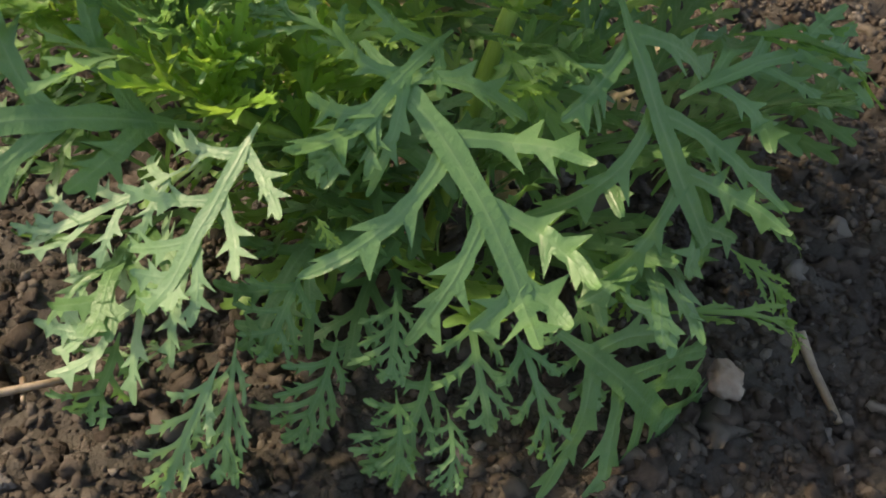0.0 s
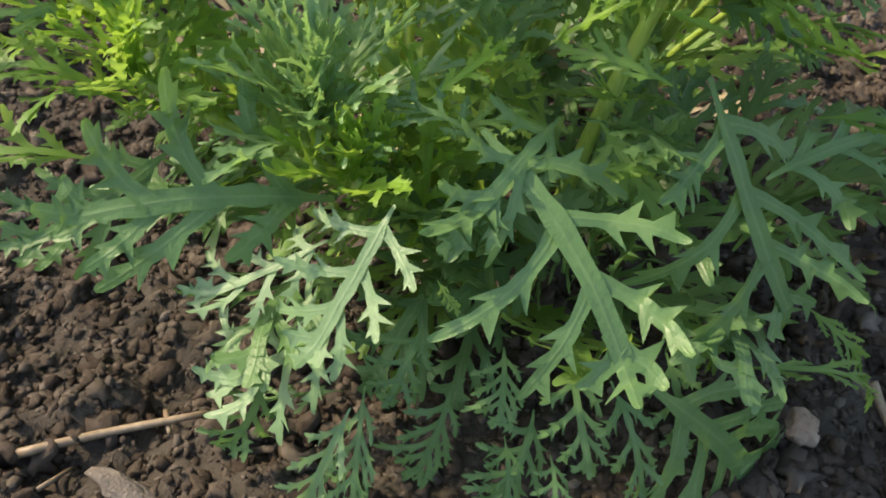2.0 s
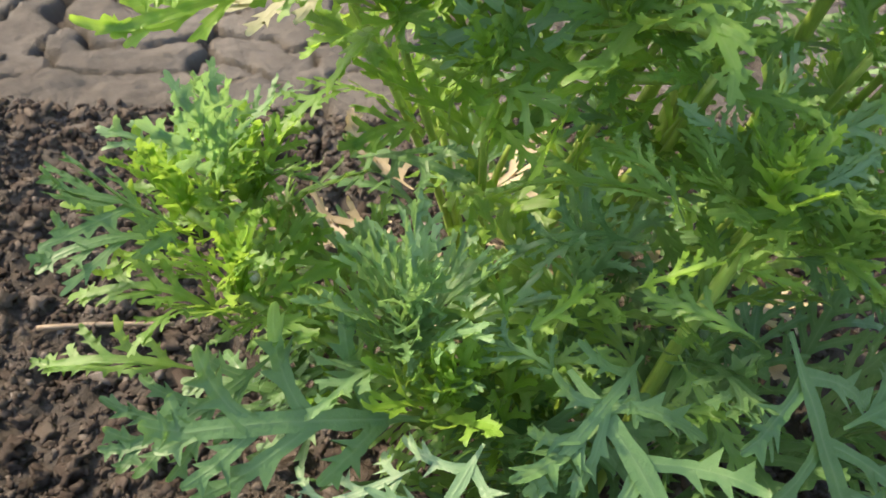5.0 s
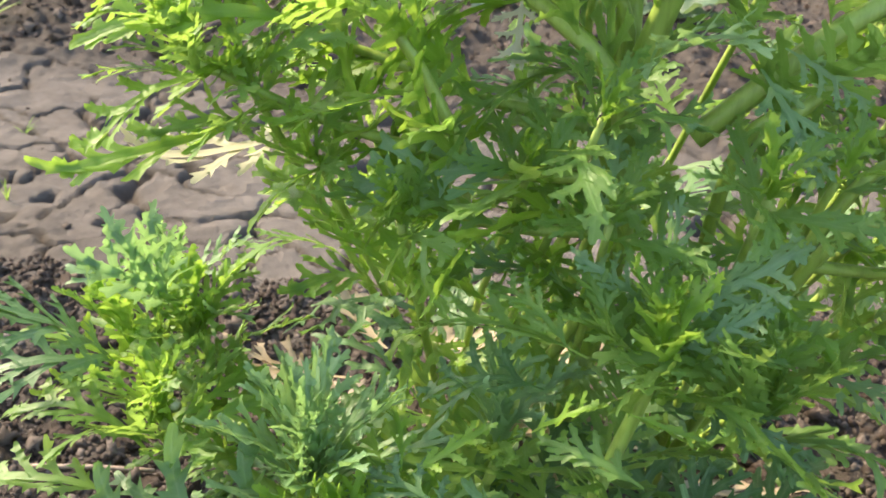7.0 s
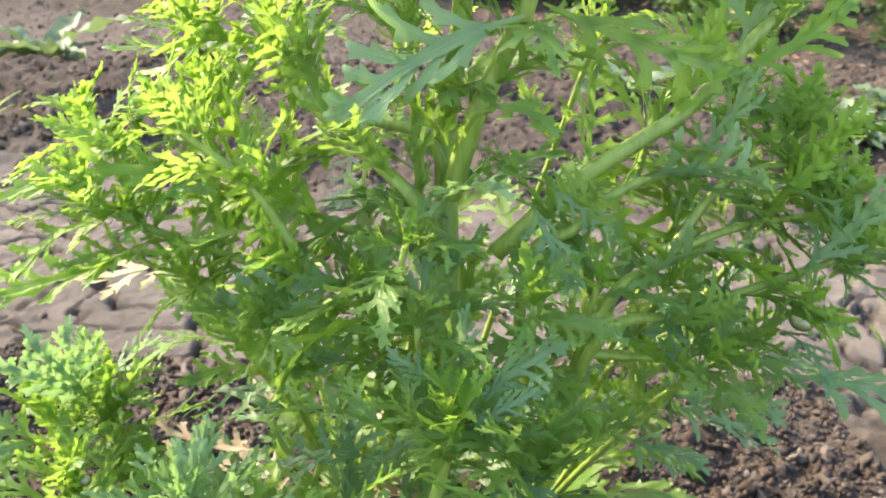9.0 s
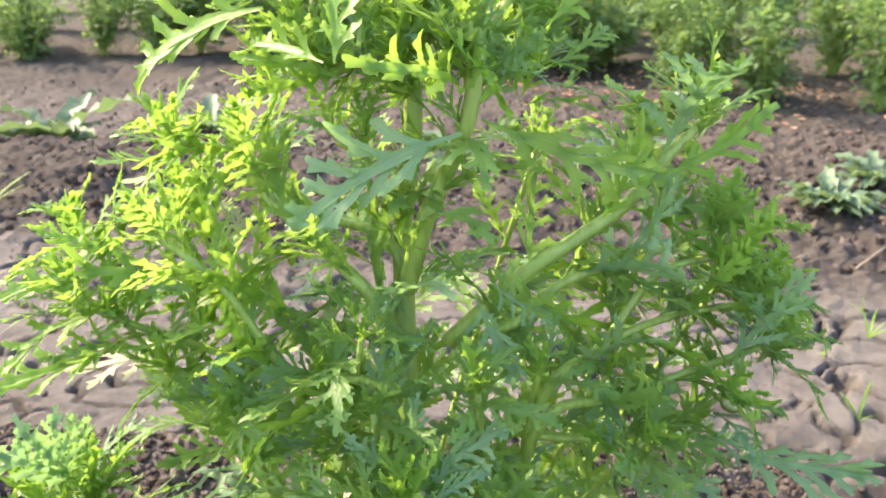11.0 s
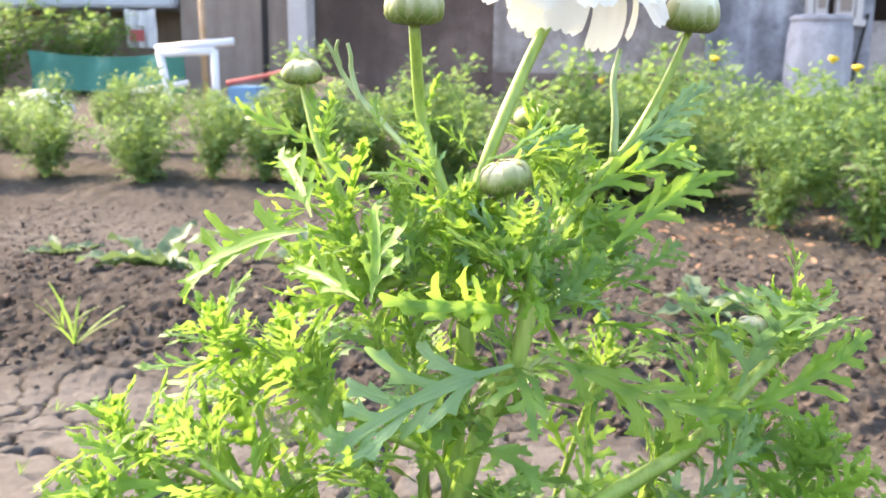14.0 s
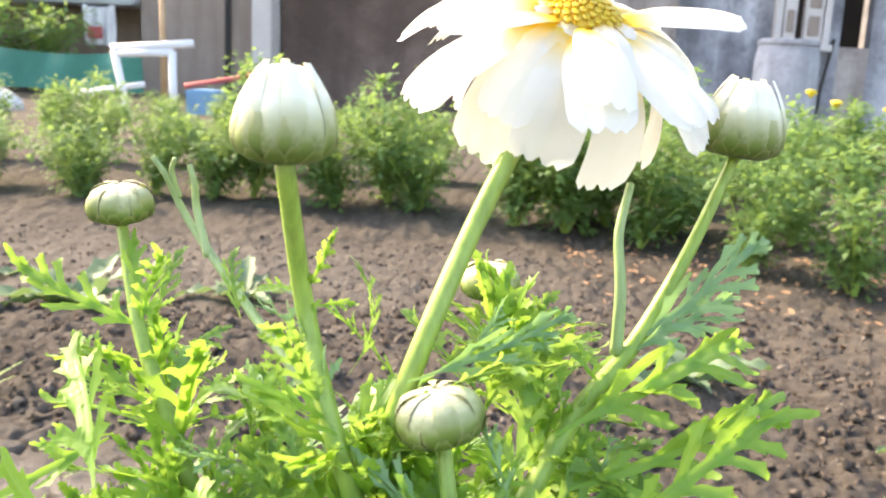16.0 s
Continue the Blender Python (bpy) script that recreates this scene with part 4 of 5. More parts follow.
tuft(tall, (0.065, -0.042, 0.260), (0.0, 0, 1), 8, (0.02, 0.03), ["young", "comb"], (20, 95), 307, 0.01)

for i, (at, ax) in enumerate((((0.036, -0.036, 0.265), (-0.1, 0, 1)), ((0.047, -0.041, 0.259), (0, 0, 1)), ((0.054, -0.029, 0.269), (0, 0, 1)), ((0.073, -0.040, 0.260), (0.1, 0, 1)), ((0.081, -0.013, 0.273), (0.2, 0, 1)), ((0.013, -0.029, 0.265), (-0.2, 0, 1)), ((0.096, -0.019, 0.258), (0.3, 0, 1)), ((0.003, -0.030, 0.252), (-0.3, 0, 1)), ((0.064, -0.018, 0.265), (0, 0, 1)), ((0.029, -0.021, 0.274), (-0.1, 0, 1)), ((0.023, -0.033, 0.248), (0, 0, 1)), ((0.088, -0.030, 0.252), (0.1, 0, 1)))):
    tuft(tall, at, ax, 8, (0.016, 0.028), ["young", "comb"] if i % 3 else ["mid", "teal"], (8, 80), 330 + i, 0.012)

# flower stalks
BUD_A, BUD_B, BUD_C, BUD_D = (0.036, -0.037, 0.331), (-0.007, -0.005, 0.313), (0.064, -0.031, 0.283), (0.120, 0.021, 0.331)
FLOWER = (0.083, 0.011, 0.353)
STALK_A = [(0.051, -0.032, 0.262), (0.044, -0.032, 0.283), (0.036, -0.022, 0.303), BUD_A]
STALK_B = [(0.020, -0.024, 0.249), (0.011, -0.024, 0.277), (0.001, -0.015, 0.293), BUD_B]
STALK_C = [(0.069, -0.041, 0.263), (0.066, -0.036, 0.273), BUD_C]
STALK_D = [(0.075, -0.028, 0.260), (0.087, -0.013, 0.280), (0.100, 0.002, 0.293), (0.111, 0.013, 0.311), BUD_D]
STALK_F = [(0.050, -0.025, 0.264), (0.056, -0.025, 0.289), (0.066, -0.009, 0.317), (0.076, 0.001, 0.339), FLOWER]
for i, (pts, r0, r1, top) in enumerate(((STALK_A, 0.0020, 0.0016, 0.40), (STALK_B, 0.0020, 0.0011, 0.70), (STALK_C, 0.0016, 0.0012, 0.7), (STALK_D, 0.0022, 0.0012, 0.45), (STALK_F, 0.0020, 0.0017, 0.30))):
    stem(tall, pts, r0, r1)
    if pts is not STALK_C:
        along(tall, pts, 0.0, top, 0.008, (0.034, 0.022), ["comb", "mid", "young"], 500 + i, 0.1, 50)
for i, (a, b) in enumerate(((MAIN[-1], STALK_A[0]), (FRONT_STEM[-1], STALK_B[0]), (FRONT_STEM[-1], STALK_C[0]), (FRONT_STEM[-1], STALK_D[0]), (MAIN[-1], STALK_F[0]))):
    mid = Vector(a).lerp(Vector(b), 0.5)
    stem(tall, [a, mid, b], 0.0024, 0.0021)
    along(tall, [a, mid, b], 0.0, 1.0, 0.007, (0.038, 0.032), ["comb", "mid", "young"], 520 + i, 0.15)


def lathe(name, prof, sides=20, ribs=0.0, nrib=12):
    verts, faces = [], []
    for r, z in prof:
        for k in range(sides):
            a = 2 * math.pi * k / sides
            q = r * (1 + ribs * math.cos(a * nrib))
            verts.append((q * math.cos(a), q * math.sin(a), z))
    n = len(prof)
    for i in range(n - 1):
        for k in range(sides):
            faces.append((i * sides + k, i * sides + (k + 1) % sides, (i + 1) * sides + (k + 1) % sides, (i + 1) * sides + k))
    faces += [tuple(range(sides))[::-1], tuple(range((n - 1) * sides, n * sides))]
    return mesh_of(name, verts, faces)


def scale_mesh(name, prof, half, mat, thick=0.02, tipw=0.25):
    """A bract or folded petal that follows a bud's side."""
    verts, faces, vein, n = [], [], [], len(prof)
    for i, (r, z) in enumerate(prof):
        f = i / (n - 1)
        w = half * (math.sin(math.pi * (0.18 + 0.60 * f)) if f < 0.75 else math.sin(math.pi * 0.63) * (1 - (f - 0.75) / 0.25 * (1 - tipw)))
        for a in (-1, -0.5, 0, 0.5, 1):
            ang = a * w
            q = r + thick * (1 - a * a) + 0.004
            verts.append((q * math.cos(ang), q * math.sin(ang), z))
            vein.append(max(abs(a), 1.25 * f - 0.3))
    for i in range(n - 1):
        for k in range(4):
            faces.append((i * 5 + k, i * 5 + k + 1, i * 5 + k + 6, i * 5 + k + 5))
    me = mesh_of(name, verts, faces, True, vein)
    me.materials.append(mat)
    return me


OPENING = [(0.12, 0.0), (0.33, 0.015), (0.45, 0.09), (0.495, 0.20), (0.50, 0.32), (0.465, 0.47), (0.40, 0.62), (0.315, 0.76), (0.225, 0.88), (0.17, 0.90), (0.05, 0.87)]
SHUT = [(0.12, 0.0), (0.37, 0.015), (0.49, 0.09), (0.525, 0.22), (0.505, 0.36), (0.43, 0.475), (0.27, 0.55), (0.06, 0.575)]


def bud(plant, at, axis, size, prof, open_tip):
    """A flower bud: cream petals packed inside rows of green bracts."""
    q = Vector(axis).to_track_quat("Z", "Y").to_matrix().to_4x4()
    m = Matrix.Translation(Vector(at) - plant.location) @ q @ Matrix.Diagonal((size, size, size, 1))
    key = "open" if open_tip else "shut"
    if key not in BUDS:
        core = lathe("bud", prof, 24, 0.025, 12)
        core.materials.append(BUDTOP)
        low = [(r * 1.01, z) for r, z in prof[: (5 if open_tip else 6)]]
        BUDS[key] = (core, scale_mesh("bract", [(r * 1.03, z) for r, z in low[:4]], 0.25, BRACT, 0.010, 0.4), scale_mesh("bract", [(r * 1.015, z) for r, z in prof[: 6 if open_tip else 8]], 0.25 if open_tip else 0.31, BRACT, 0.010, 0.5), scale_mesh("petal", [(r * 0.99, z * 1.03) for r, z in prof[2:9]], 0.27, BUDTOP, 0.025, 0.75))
    core, outer, inner, pet = BUDS[key]
    b = part("bud", core, None, plant, "cream bud in green bracts", m)
    for k in range(13):
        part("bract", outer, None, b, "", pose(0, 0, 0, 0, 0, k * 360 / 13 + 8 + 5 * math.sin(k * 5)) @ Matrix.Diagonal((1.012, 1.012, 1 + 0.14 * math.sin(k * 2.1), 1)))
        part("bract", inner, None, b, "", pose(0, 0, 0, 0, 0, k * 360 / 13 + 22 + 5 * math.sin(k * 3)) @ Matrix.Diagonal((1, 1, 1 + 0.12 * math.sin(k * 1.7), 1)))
    for k in range(13 if open_tip else 0):
        part("petal", pet, None, b, "", pose(0, 0, 0, 0, 0, k * 27.7 + 5) @ pose(0, 0, 0, (k % 3 - 1) * 0.6, 0, 0) @ Matrix.Diagonal((1, 1, 1 + 0.05 * math.sin(k * 2.7), 1)))
    return b


BUDS = {}
bud(tall, BUD_A, (0.02, -0.08, 1), 0.0167, OPENING, True)
bud(tall, BUD_B, (0.0, -0.12, 1), 0.0125, SHUT, False)
bud(tall, BUD_C, (-0.22, -0.12, 1), 0.0148, SHUT, False)
bud(tall, BUD_D, (0.10, -0.05, 1), 0.0178, OPENING, True)
bud(tall, (0.063, -0.042, 0.263), (0, -0.2, 1), 0.0075, SHUT, False)
bud(tall, (0.161, -0.053, 0.143), (0, -0.6, 1), 0.0075, SHUT, False)
bud(tall, (0.069, 0.009, 0.299), (0, -0.1, 1), 0.012, SHUT, False)
bud(tall, (0.140, -0.020, 0.239), (0, -0.1, 1), 0.0085, SHUT, False)
bud(tall, (-0.007, -0.019, 0.212), (0, -0.1, 1), 0.006, SHUT, False)
bud(front, (0.055, -0.084, 0.124), (0, -0.1, 1), 0.0065, SHUT, False)
bud(front, (-0.066, -0.073, 0.088), (0, -0.1, 1), 0.0040, SHUT, False)


def petal_mesh(seed, droop, half=0.215):
    """A ray petal, one long along +y, with two grooves and a notched end."""
    rng = random.Random(seed)
    verts, faces, vein = [], [], []
    rows, cols = 12, 9
    bend = 0.0
    py, pz = 0.0, 0.0
    for i in range(rows):
        f = i / (rows - 1)
        w = half * (0.30 + 0.70 * math.sin(math.pi * min(0.5, 0.5 * f / 0.62))) * (1 if f < 0.86 else 1 - 0.9 * ((f - 0.86) / 0.14) ** 2 * 0.45)
        if i:
            ang = 0.35 - droop * f**0.8
            py += math.cos(ang) / (rows - 1)
            pz += math.sin(ang) / (rows - 1)
        for k in range(cols):
            a = (k / (cols - 1)) * 2 - 1
            groove = 0.022 * math.cos(a * math.pi * 2.5) * f
            notch = 0.022 * max(0, f - 0.86) / 0.14 * (abs(math.sin(a * 4.2)) * rng.uniform(0.4, 1.2) - 0.5 * a * a)
            verts.append((a * w, py + notch, pz - 0.10 * a * a * w * 4 * 0.5 + groove + 0.015 * noise.noise(Vector((a * 2, f * 3, seed)))))
            vein.append(abs(a))
    for i in range(rows - 1):
        for k in range(cols - 1):
            o = i * cols + k
            faces.append((o, o + 1, o + cols + 1, o + cols))
    me = mesh_of("petal", verts, faces, True, vein)
    me.materials.append(PETAL)
    return me


def flower(plant, at, axis, size):
    """An open flower: yellow disc, cream petals in three rings, some hanging."""
    rng = random.Random(9)
    q = Vector(axis).to_track_quat("Z", "Y").to_matrix().to_4x4()
    m = Matrix.Translation(Vector(at) - plant.location) @ q @ Matrix.Diagonal((size, size, size, 1))
    cup = lathe("flower", [(0.06, -0.02), (0.17, 0.03), (0.24, 0.10), (0.25, 0.16), (0.20, 0.19)], 20, 0.03, 10)
    f = part("flower", cup, CALYX, plant, "open cream-white flower with a yellow disc", m)
    disc = lathe("disc", [(0.24, 0.16), (0.23, 0.21), (0.17, 0.26), (0.08, 0.28), (0.02, 0.285)], 20, 0.0)
    part("disc", disc, FLORET, f, "yellow disc")
    kinds = [petal_mesh(20 + i, d) for i, d in enumerate((0.5, 0.9, 1.4, 2.0, 1.1))]
    for ring, (n, r, z, sc) in enumerate(((15, 0.20, 0.13, 1.02), (12, 0.17, 0.17, 0.92), (8, 0.14, 0.21, 0.45))):
        for k in range(n):
            az = 360 * (k + 0.5 * ring) / n + rng.uniform(-7, 7)
            me = rng.choice(kinds[2:] if ring == 0 else kinds[:3])
            p = pose(0, 0, 0, 0, 0, az) @ pose(0, r, z, rng.uniform(-12, 8), rng.uniform(-14, 14), 0)
            part("petal", me, None, f, "", p @ Matrix.Scale(sc * rng.uniform(0.9, 1.08), 4))
    fl = lathe("floret", [(0.012, 0.0), (0.016, 0.03), (0.026, 0.05), (0.008, 0.045)], 6)
    fl.materials.append(FLORET)
    for k in range(90):
        rr = 0.235 * math.sqrt((k + 0.5) / 90)
        a = k * 2.39996
        part("floret", fl, None, f, "", pose(rr * math.cos(a), rr * math.sin(a), 0.285 - 0.11 * (rr / 0.235) ** 2, -25 * math.sin(a) * rr / 0.235, 25 * math.cos(a) * rr / 0.235, 0))


flower(tall, FLOWER, (0.22, -0.40, 1.0), 0.0325)


# ---- bushes ----
def bush_parts(seed, tall_by, wide_by, leaves):
    """Stems and a crown of small cut leaves."""
    rng = random.Random(seed)
    sv, lv, lf = [], [], []
    tips = []
    for _ in range(9):
        az, lean = rng.uniform(0, 6.28), rng.uniform(0.05, 1.0)
        end = Vector((math.cos(az) * lean * wide_by, math.sin(az) * lean * wide_by, tall_by * rng.uniform(0.72, 1.18) * (1 - 0.45 * lean**2)))
        midp = Vector((end.x * 0.4, end.y * 0.4, end.z * 0.5))
        line = spline([Vector((0, 0, -0.01)), midp, end], 5)
        v, f = tube_data(line, 0.004, 0.0012, 5)
        sv.append((v, f))
        tips.append(line)
    for _ in range(leaves):
        line = rng.choice(tips)
        c = line[min(len(line) - 1, int(len(line) * rng.uniform(0.22, 1.1)))]
        az, el = rng.uniform(0, 6.28), rng.uniform(-0.5, 0.9)
        d = Vector((math.cos(az) * math.cos(el), math.sin(az) * math.cos(el), math.sin(el)))
        c = c + d * rng.uniform(0.0, 0.045) * wide_by / 0.14
        side = d.cross(Vector((rng.uniform(-0.4, 0.4), rng.uniform(-0.4, 0.4), 1))).normalized()
        up = side.cross(d)
        ln = rng.uniform(0.014, 0.030)
        o = len(lv)
        spots = [(0, 0), (0.28, 0.30), (0.38, 0.12), (0.62, 0.36), (0.70, 0.10), (1.0, 0.0), (0.70, -0.10), (0.62, -0.36), (0.38, -0.12), (0.28, -0.30)]
        for y, x in spots:
            lv.append(c + d * (y * ln) + side * (x * ln) + up * (0.12 * ln * abs(x) * 2 - 0.25 * ln * y * y))
        lf += [(o, o + 1, o + 2, o + 8, o + 9), (o + 2, o + 3, o + 4, o + 6, o + 7, o + 8), (o + 4, o + 5, o + 6)]
    return sv, (lv, lf)


BUSH_LEAF = leaf_material("bush_leaf", (0.095, 0.195, 0.060), (0.155, 0.275, 0.088), (0.18, 0.29, 0.10), (0.38, 0.54, 0.13), 0.6, 0.47)
PETAL_YELLOW = plain("petal_yellow", (0.80, 0.50, 0.02), (0.88, 0.62, 0.05), 30.0, 0.6)
BUSHES = []
for i, (h, w, n) in enumerate(((0.30, 0.18, 1700), (0.26, 0.20, 1700), (0.36, 0.17, 1700), (0.22, 0.15, 1200))):
    sv, (lv, lf) = bush_parts(200 + i, h, w, n)
    a, b = [mesh_of("stem", v, f) for v, f in sv], mesh_of("foliage", lv, lf, False, [0.6] * len(lv))
    for q in a:
        q.materials.append(STEM)
    b.materials.append(BUSH_LEAF)
    BUSHES.append((a, b))


def bush(x, y, kind, size=1.0, turn=0.0, blooms=0, label="leafy green marigold bush growing in bare soil"):
    t = thing("marigold_bush", label, "bush", "marigold bushes", (x, y, mound(x, y) - 0.004))
    t.rotation_euler = (0, 0, turn)
    t.scale = (size, size, size)
    for q in BUSHES[kind][0]:
        part("stem", q, None, t)
    tagged(part("foliage", BUSHES[kind][1], None, t), kind="stuff")
    rng = random.Random(int(x * 100) + 7)
    for _ in range(blooms):
        at = Vector((rng.uniform(-0.07, 0.07), rng.uniform(-0.07, 0.07), (0.30, 0.26, 0.36, 0.22)[kind] + rng.uniform(0.0, 0.03)))
        part("blossom", BLOOM, None, t, "yellow blossom", Matrix.Translation(at) @ pose(0, 0, 0, rng.uniform(-30, 30), rng.uniform(-30, 30), 0))


BLOOM = lathe("blossom", [(0.003, -0.008), (0.008, 0.0), (0.014, 0.004), (0.013, 0.009), (0.006, 0.011)], 14, 0.12, 7)
BLOOM.materials.append(PETAL_YELLOW)
rngb = random.Random(77)
# nearer row, right
for (x, y), k, s, n in (((0.30, 1.62), 0, 0.72, 0), ((0.47, 1.45), 2, 0.66, 0), ((0.62, 1.34), 0, 0.74, 1), ((0.38, 1.75), 1, 0.76, 0), ((0.62, 1.72), 2, 0.80, 2), ((0.16, 1.85), 0, 0.70, 0), ((0.43, 1.98), 2, 0.78, 1), ((0.80, 1.28), 2, 0.72, 0), ((0.96, 1.36), 0, 0.92, 1), ((0.86, 1.66), 2, 0.82, 2), ((1.10, 1.58), 1, 0.90, 0)):
    bush(x, y, k, s, rngb.uniform(0, 6), n)
# nearer row, left and middle
for i in range(16):
    bush(-1.75 + i * 0.135 + rngb.uniform(-0.04, 0.04), 1.80 + rngb.uniform(-0.10, 0.12), (1, 0, 1, 2)[i % 4], (0.80 if i < 8 else 1.0) * rngb.uniform(0.74, 0.98), rngb.uniform(0, 6), 0)
# rows behind
for i in range(26):
    bush(-2.3 + i * 0.19 + rngb.uniform(-0.06, 0.06), 2.28 + rngb.uniform(-0.12, 0.14), (1, 0, 2, 1)[i % 4], (0.62 if i < 11 else 0.85) * rngb.uniform(0.85, 1.15), rngb.uniform(0, 6), 1 if i in (13, 17) else 0)
for i in range(18):
    bush(-2.9 + i * 0.32 + rngb.uniform(-0.10, 0.10), 3.05 + rngb.uniform(-0.2, 0.2), (i * 2 + 1) % 4, rngb.uniform(0.50, 0.72), rngb.uniform(0, 6), 0)
for i in range(16):
    bush(-3.4 + i * 0.44 + rngb.uniform(-0.10, 0.10), 3.8 + rngb.uniform(-0.2, 0.2), (i * 2 + 1) % 4, rngb.uniform(0.50, 0.70), rngb.uniform(0, 6), 0)
for x, y, s in ((-4.3, 6.2, 3.2), (-3.75, 6.5, 2.6), (-5.2, 6.4, 3.8), (-4.8, 5.6, 2.8), (-4.15, 5.5, 2.2)):
    bush(x, y, 1, s, rngb.uniform(0, 6), 0, "large dim green shrub at the back of the yard")


# ---- weeds ----
def blade_mesh(name, mat, seed, half=0.17, wave=0.03, droop=0.35):
    """A broad wavy leaf, one long."""
    rng = random.Random(seed)
    verts, faces, vein = [], [], []
    for i in range(10):
        f = i / 9
        w = half * (0.22 + 0.78 * math.sin(math.pi * min(1, f * 0.85 + 0.12))) if f < 0.97 else 0.01
        w *= 1 + 0.22 * math.sin(i * 2.3 + seed)
        for a in (-1, -0.5, 0, 0.5, 1):
            z = 0.35 * f - droop * f * f + 0.5 * abs(a) * w + wave * math.sin(i * 1.9 + a * 2 + seed)
            verts.append((a * w, f * 0.97, z))
            vein.append(abs(a))
    for i in range(9):
        for k in range(4):
            o = i * 5 + k
            faces.append((o, o + 1, o + 6, o + 5))
    me = mesh_of(name, verts, faces, True, vein)
    me.materials.append(mat)
    return me


WEED = [blade_mesh("leaf", LEAF_WEED, 300 + i, 0.13, 0.045) for i in range(4)]


def weed(at, n, size, seed):
    rng = random.Random(seed)
    t = thing("weed", "low weed with broad grey-green leaves in bare soil", "weed", "weeds", (at[0], at[1], height(at[0], at[1])[0] - 0.002))
    for k in range(n):
        s = size * rng.uniform(0.6, 1.15)
        part("leaf", WEED[k % 4], None, t, "", pose(0, 0, 0.003, rng.uniform(0, 30), rng.uniform(-15, 15), k * 137.5 + rng.uniform(-20, 20)) @ Matrix.Scale(s, 4))


weed((-0.484, 0.873), 14, 0.115, 1)
weed((0.460, 0.600), 40, 0.058, 2)
weed((0.530, 0.660), 24, 0.060, 6)
weed((0.060, 0.760), 9, 0.08, 3)
weed((-0.326, 1.056), 9, 0.09, 4)
weed((0.250, 0.760), 10, 0.085, 5)
weed((-0.740, 1.060), 7, 0.07, 7)

GRASS = blade_mesh("blade", LEAF_MID, 333, 0.035, 0.0, 0.2)


def grass_tuft(at, n, size, seed):
    rng = random.Random(seed)
    t = thing("grass_tuft", "thin tuft of green grass in bare soil", "grass", "grass tufts", (at[0], at[1], height(at[0], at[1])[0] - 0.002))
    for k in range(n):
        part("blade", GRASS, None, t, "", pose(0, 0, 0, rng.uniform(20, 75), 0, rng.uniform(0, 360)) @ Matrix.Scale(size * rng.uniform(0.5, 1.1), 4))


grass_tuft((-0.430, 0.560), 6, 0.070, 1)
grass_tuft((-0.460, 0.590), 7, 0.050, 2)
grass_tuft((0.390, 0.330), 6, 0.035, 3)
grass_tuft((0.330, 0.200), 6, 0.030, 4)
for i, at in enumerate(((0.340, 0.290), (0.450, 0.330), (0.390, 0.260), (0.400, 0.370), (-0.330, 0.300), (-0.300, 0.360), (-0.260, 0.240), (-0.370, 0.420))):
    grass_tuft(at, 5, 0.016, 20 + i)


def leaf_litter():
    """Dry fallen leaves under the bushes."""
    rng = random.Random(12)
    verts, faces = [], []
    for _ in range(800):
        x, y = rng.uniform(0.15, 1.35), rng.gauss(1.45, 0.14)
        z = height(x, y)[0]
        m = pose(x, y, z + 0.004, rng.uniform(-35, 35), rng.uniform(-35, 35), rng.uniform(0, 360))
        s = rng.uniform(0.004, 0.010)
        o = len(verts)
        verts.extend(m @ Vector((a * s, b * s, c * s)) for a, b, c in ((0, -1, 0), (0.4, -0.3, 0.2), (0.35, 0.4, 0.15), (0, 1, 0.25), (-0.35, 0.4, 0.2), (-0.4, -0.3, 0.12)))
        faces.append(tuple(range(o, o + 6)))
    me = mesh_of("leaf_litter", verts, faces, False)
    me.materials.append(LITTER)
    tagged(new("leaf_litter", me), "dry orange-brown leaf litter on soil under bushes", "litter", kind="stuff")


LITTER = plain("litter", (0.20, 0.10, 0.05), (0.40, 0.24, 0.13), 25.0, 0.8)
leaf_litter()


# ---- house and yard behind ----
YW = 7.0


def wall(name, x0, x1, z0, z1, mat, label, y=YW, thick=0.25):
    me = box(name, x0, x1, y, y + thick, z0, z1)
    me.materials.append(mat)
    return tagged(new(name, me), label, "wall", kind="structure")


def solid(name, me, mat, label, category):
    me.materials.append(mat)
    return tagged(new(name, me), label, category)


wall("wall_1", -3.10, -2.17, -0.2, 3.2, TIMBER, "weathered grey timber wall of the house")
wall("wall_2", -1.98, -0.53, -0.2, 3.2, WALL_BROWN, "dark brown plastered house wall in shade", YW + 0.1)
wall("wall_3", -0.53, 1.09, 0.20, 3.2, WALL_GREY, "grey patchy plastered house wall", YW)
wall("plinth", -0.53, 1.09, -0.2, 0.20, WALL_BROWN, "dark damp-stained foot of the house wall", YW - 0.03, 0.3)
wall("wall_4", 1.09, 1.80, -0.2, 3.2, WALL_WHITE, "blue-white limewashed house wall with dark stains", YW + 0.05)
wall("wall_5", 1.80, 2.30, -0.2, 0.62, WALL_WHITE, "limewashed house wall under a window", YW + 0.05)
wall("wall_6", 2.20, 2.30, 0.62, 3.2, WALL_WHITE, "limewashed house wall beside a window", YW + 0.05)
wall("wall_7", 2.30, 2.52, -0.2, 0.61, WALL_GREY, "stained sill wall under a dark opening", YW + 0.05)
wall("wall_8", 2.52, 9.0, -0.2, 3.2, WALL_WHITE, "limewashed house wall with dark rain streaks", YW + 0.05)
# Added backing wall: its near-black colour paints the room's shade and hides the sky.
wall("wall_9", 1.4, 3.6, -0.2, 3.2, DARK, "added wall painted with the darkness of the unlit room behind the window", YW + 0.9)
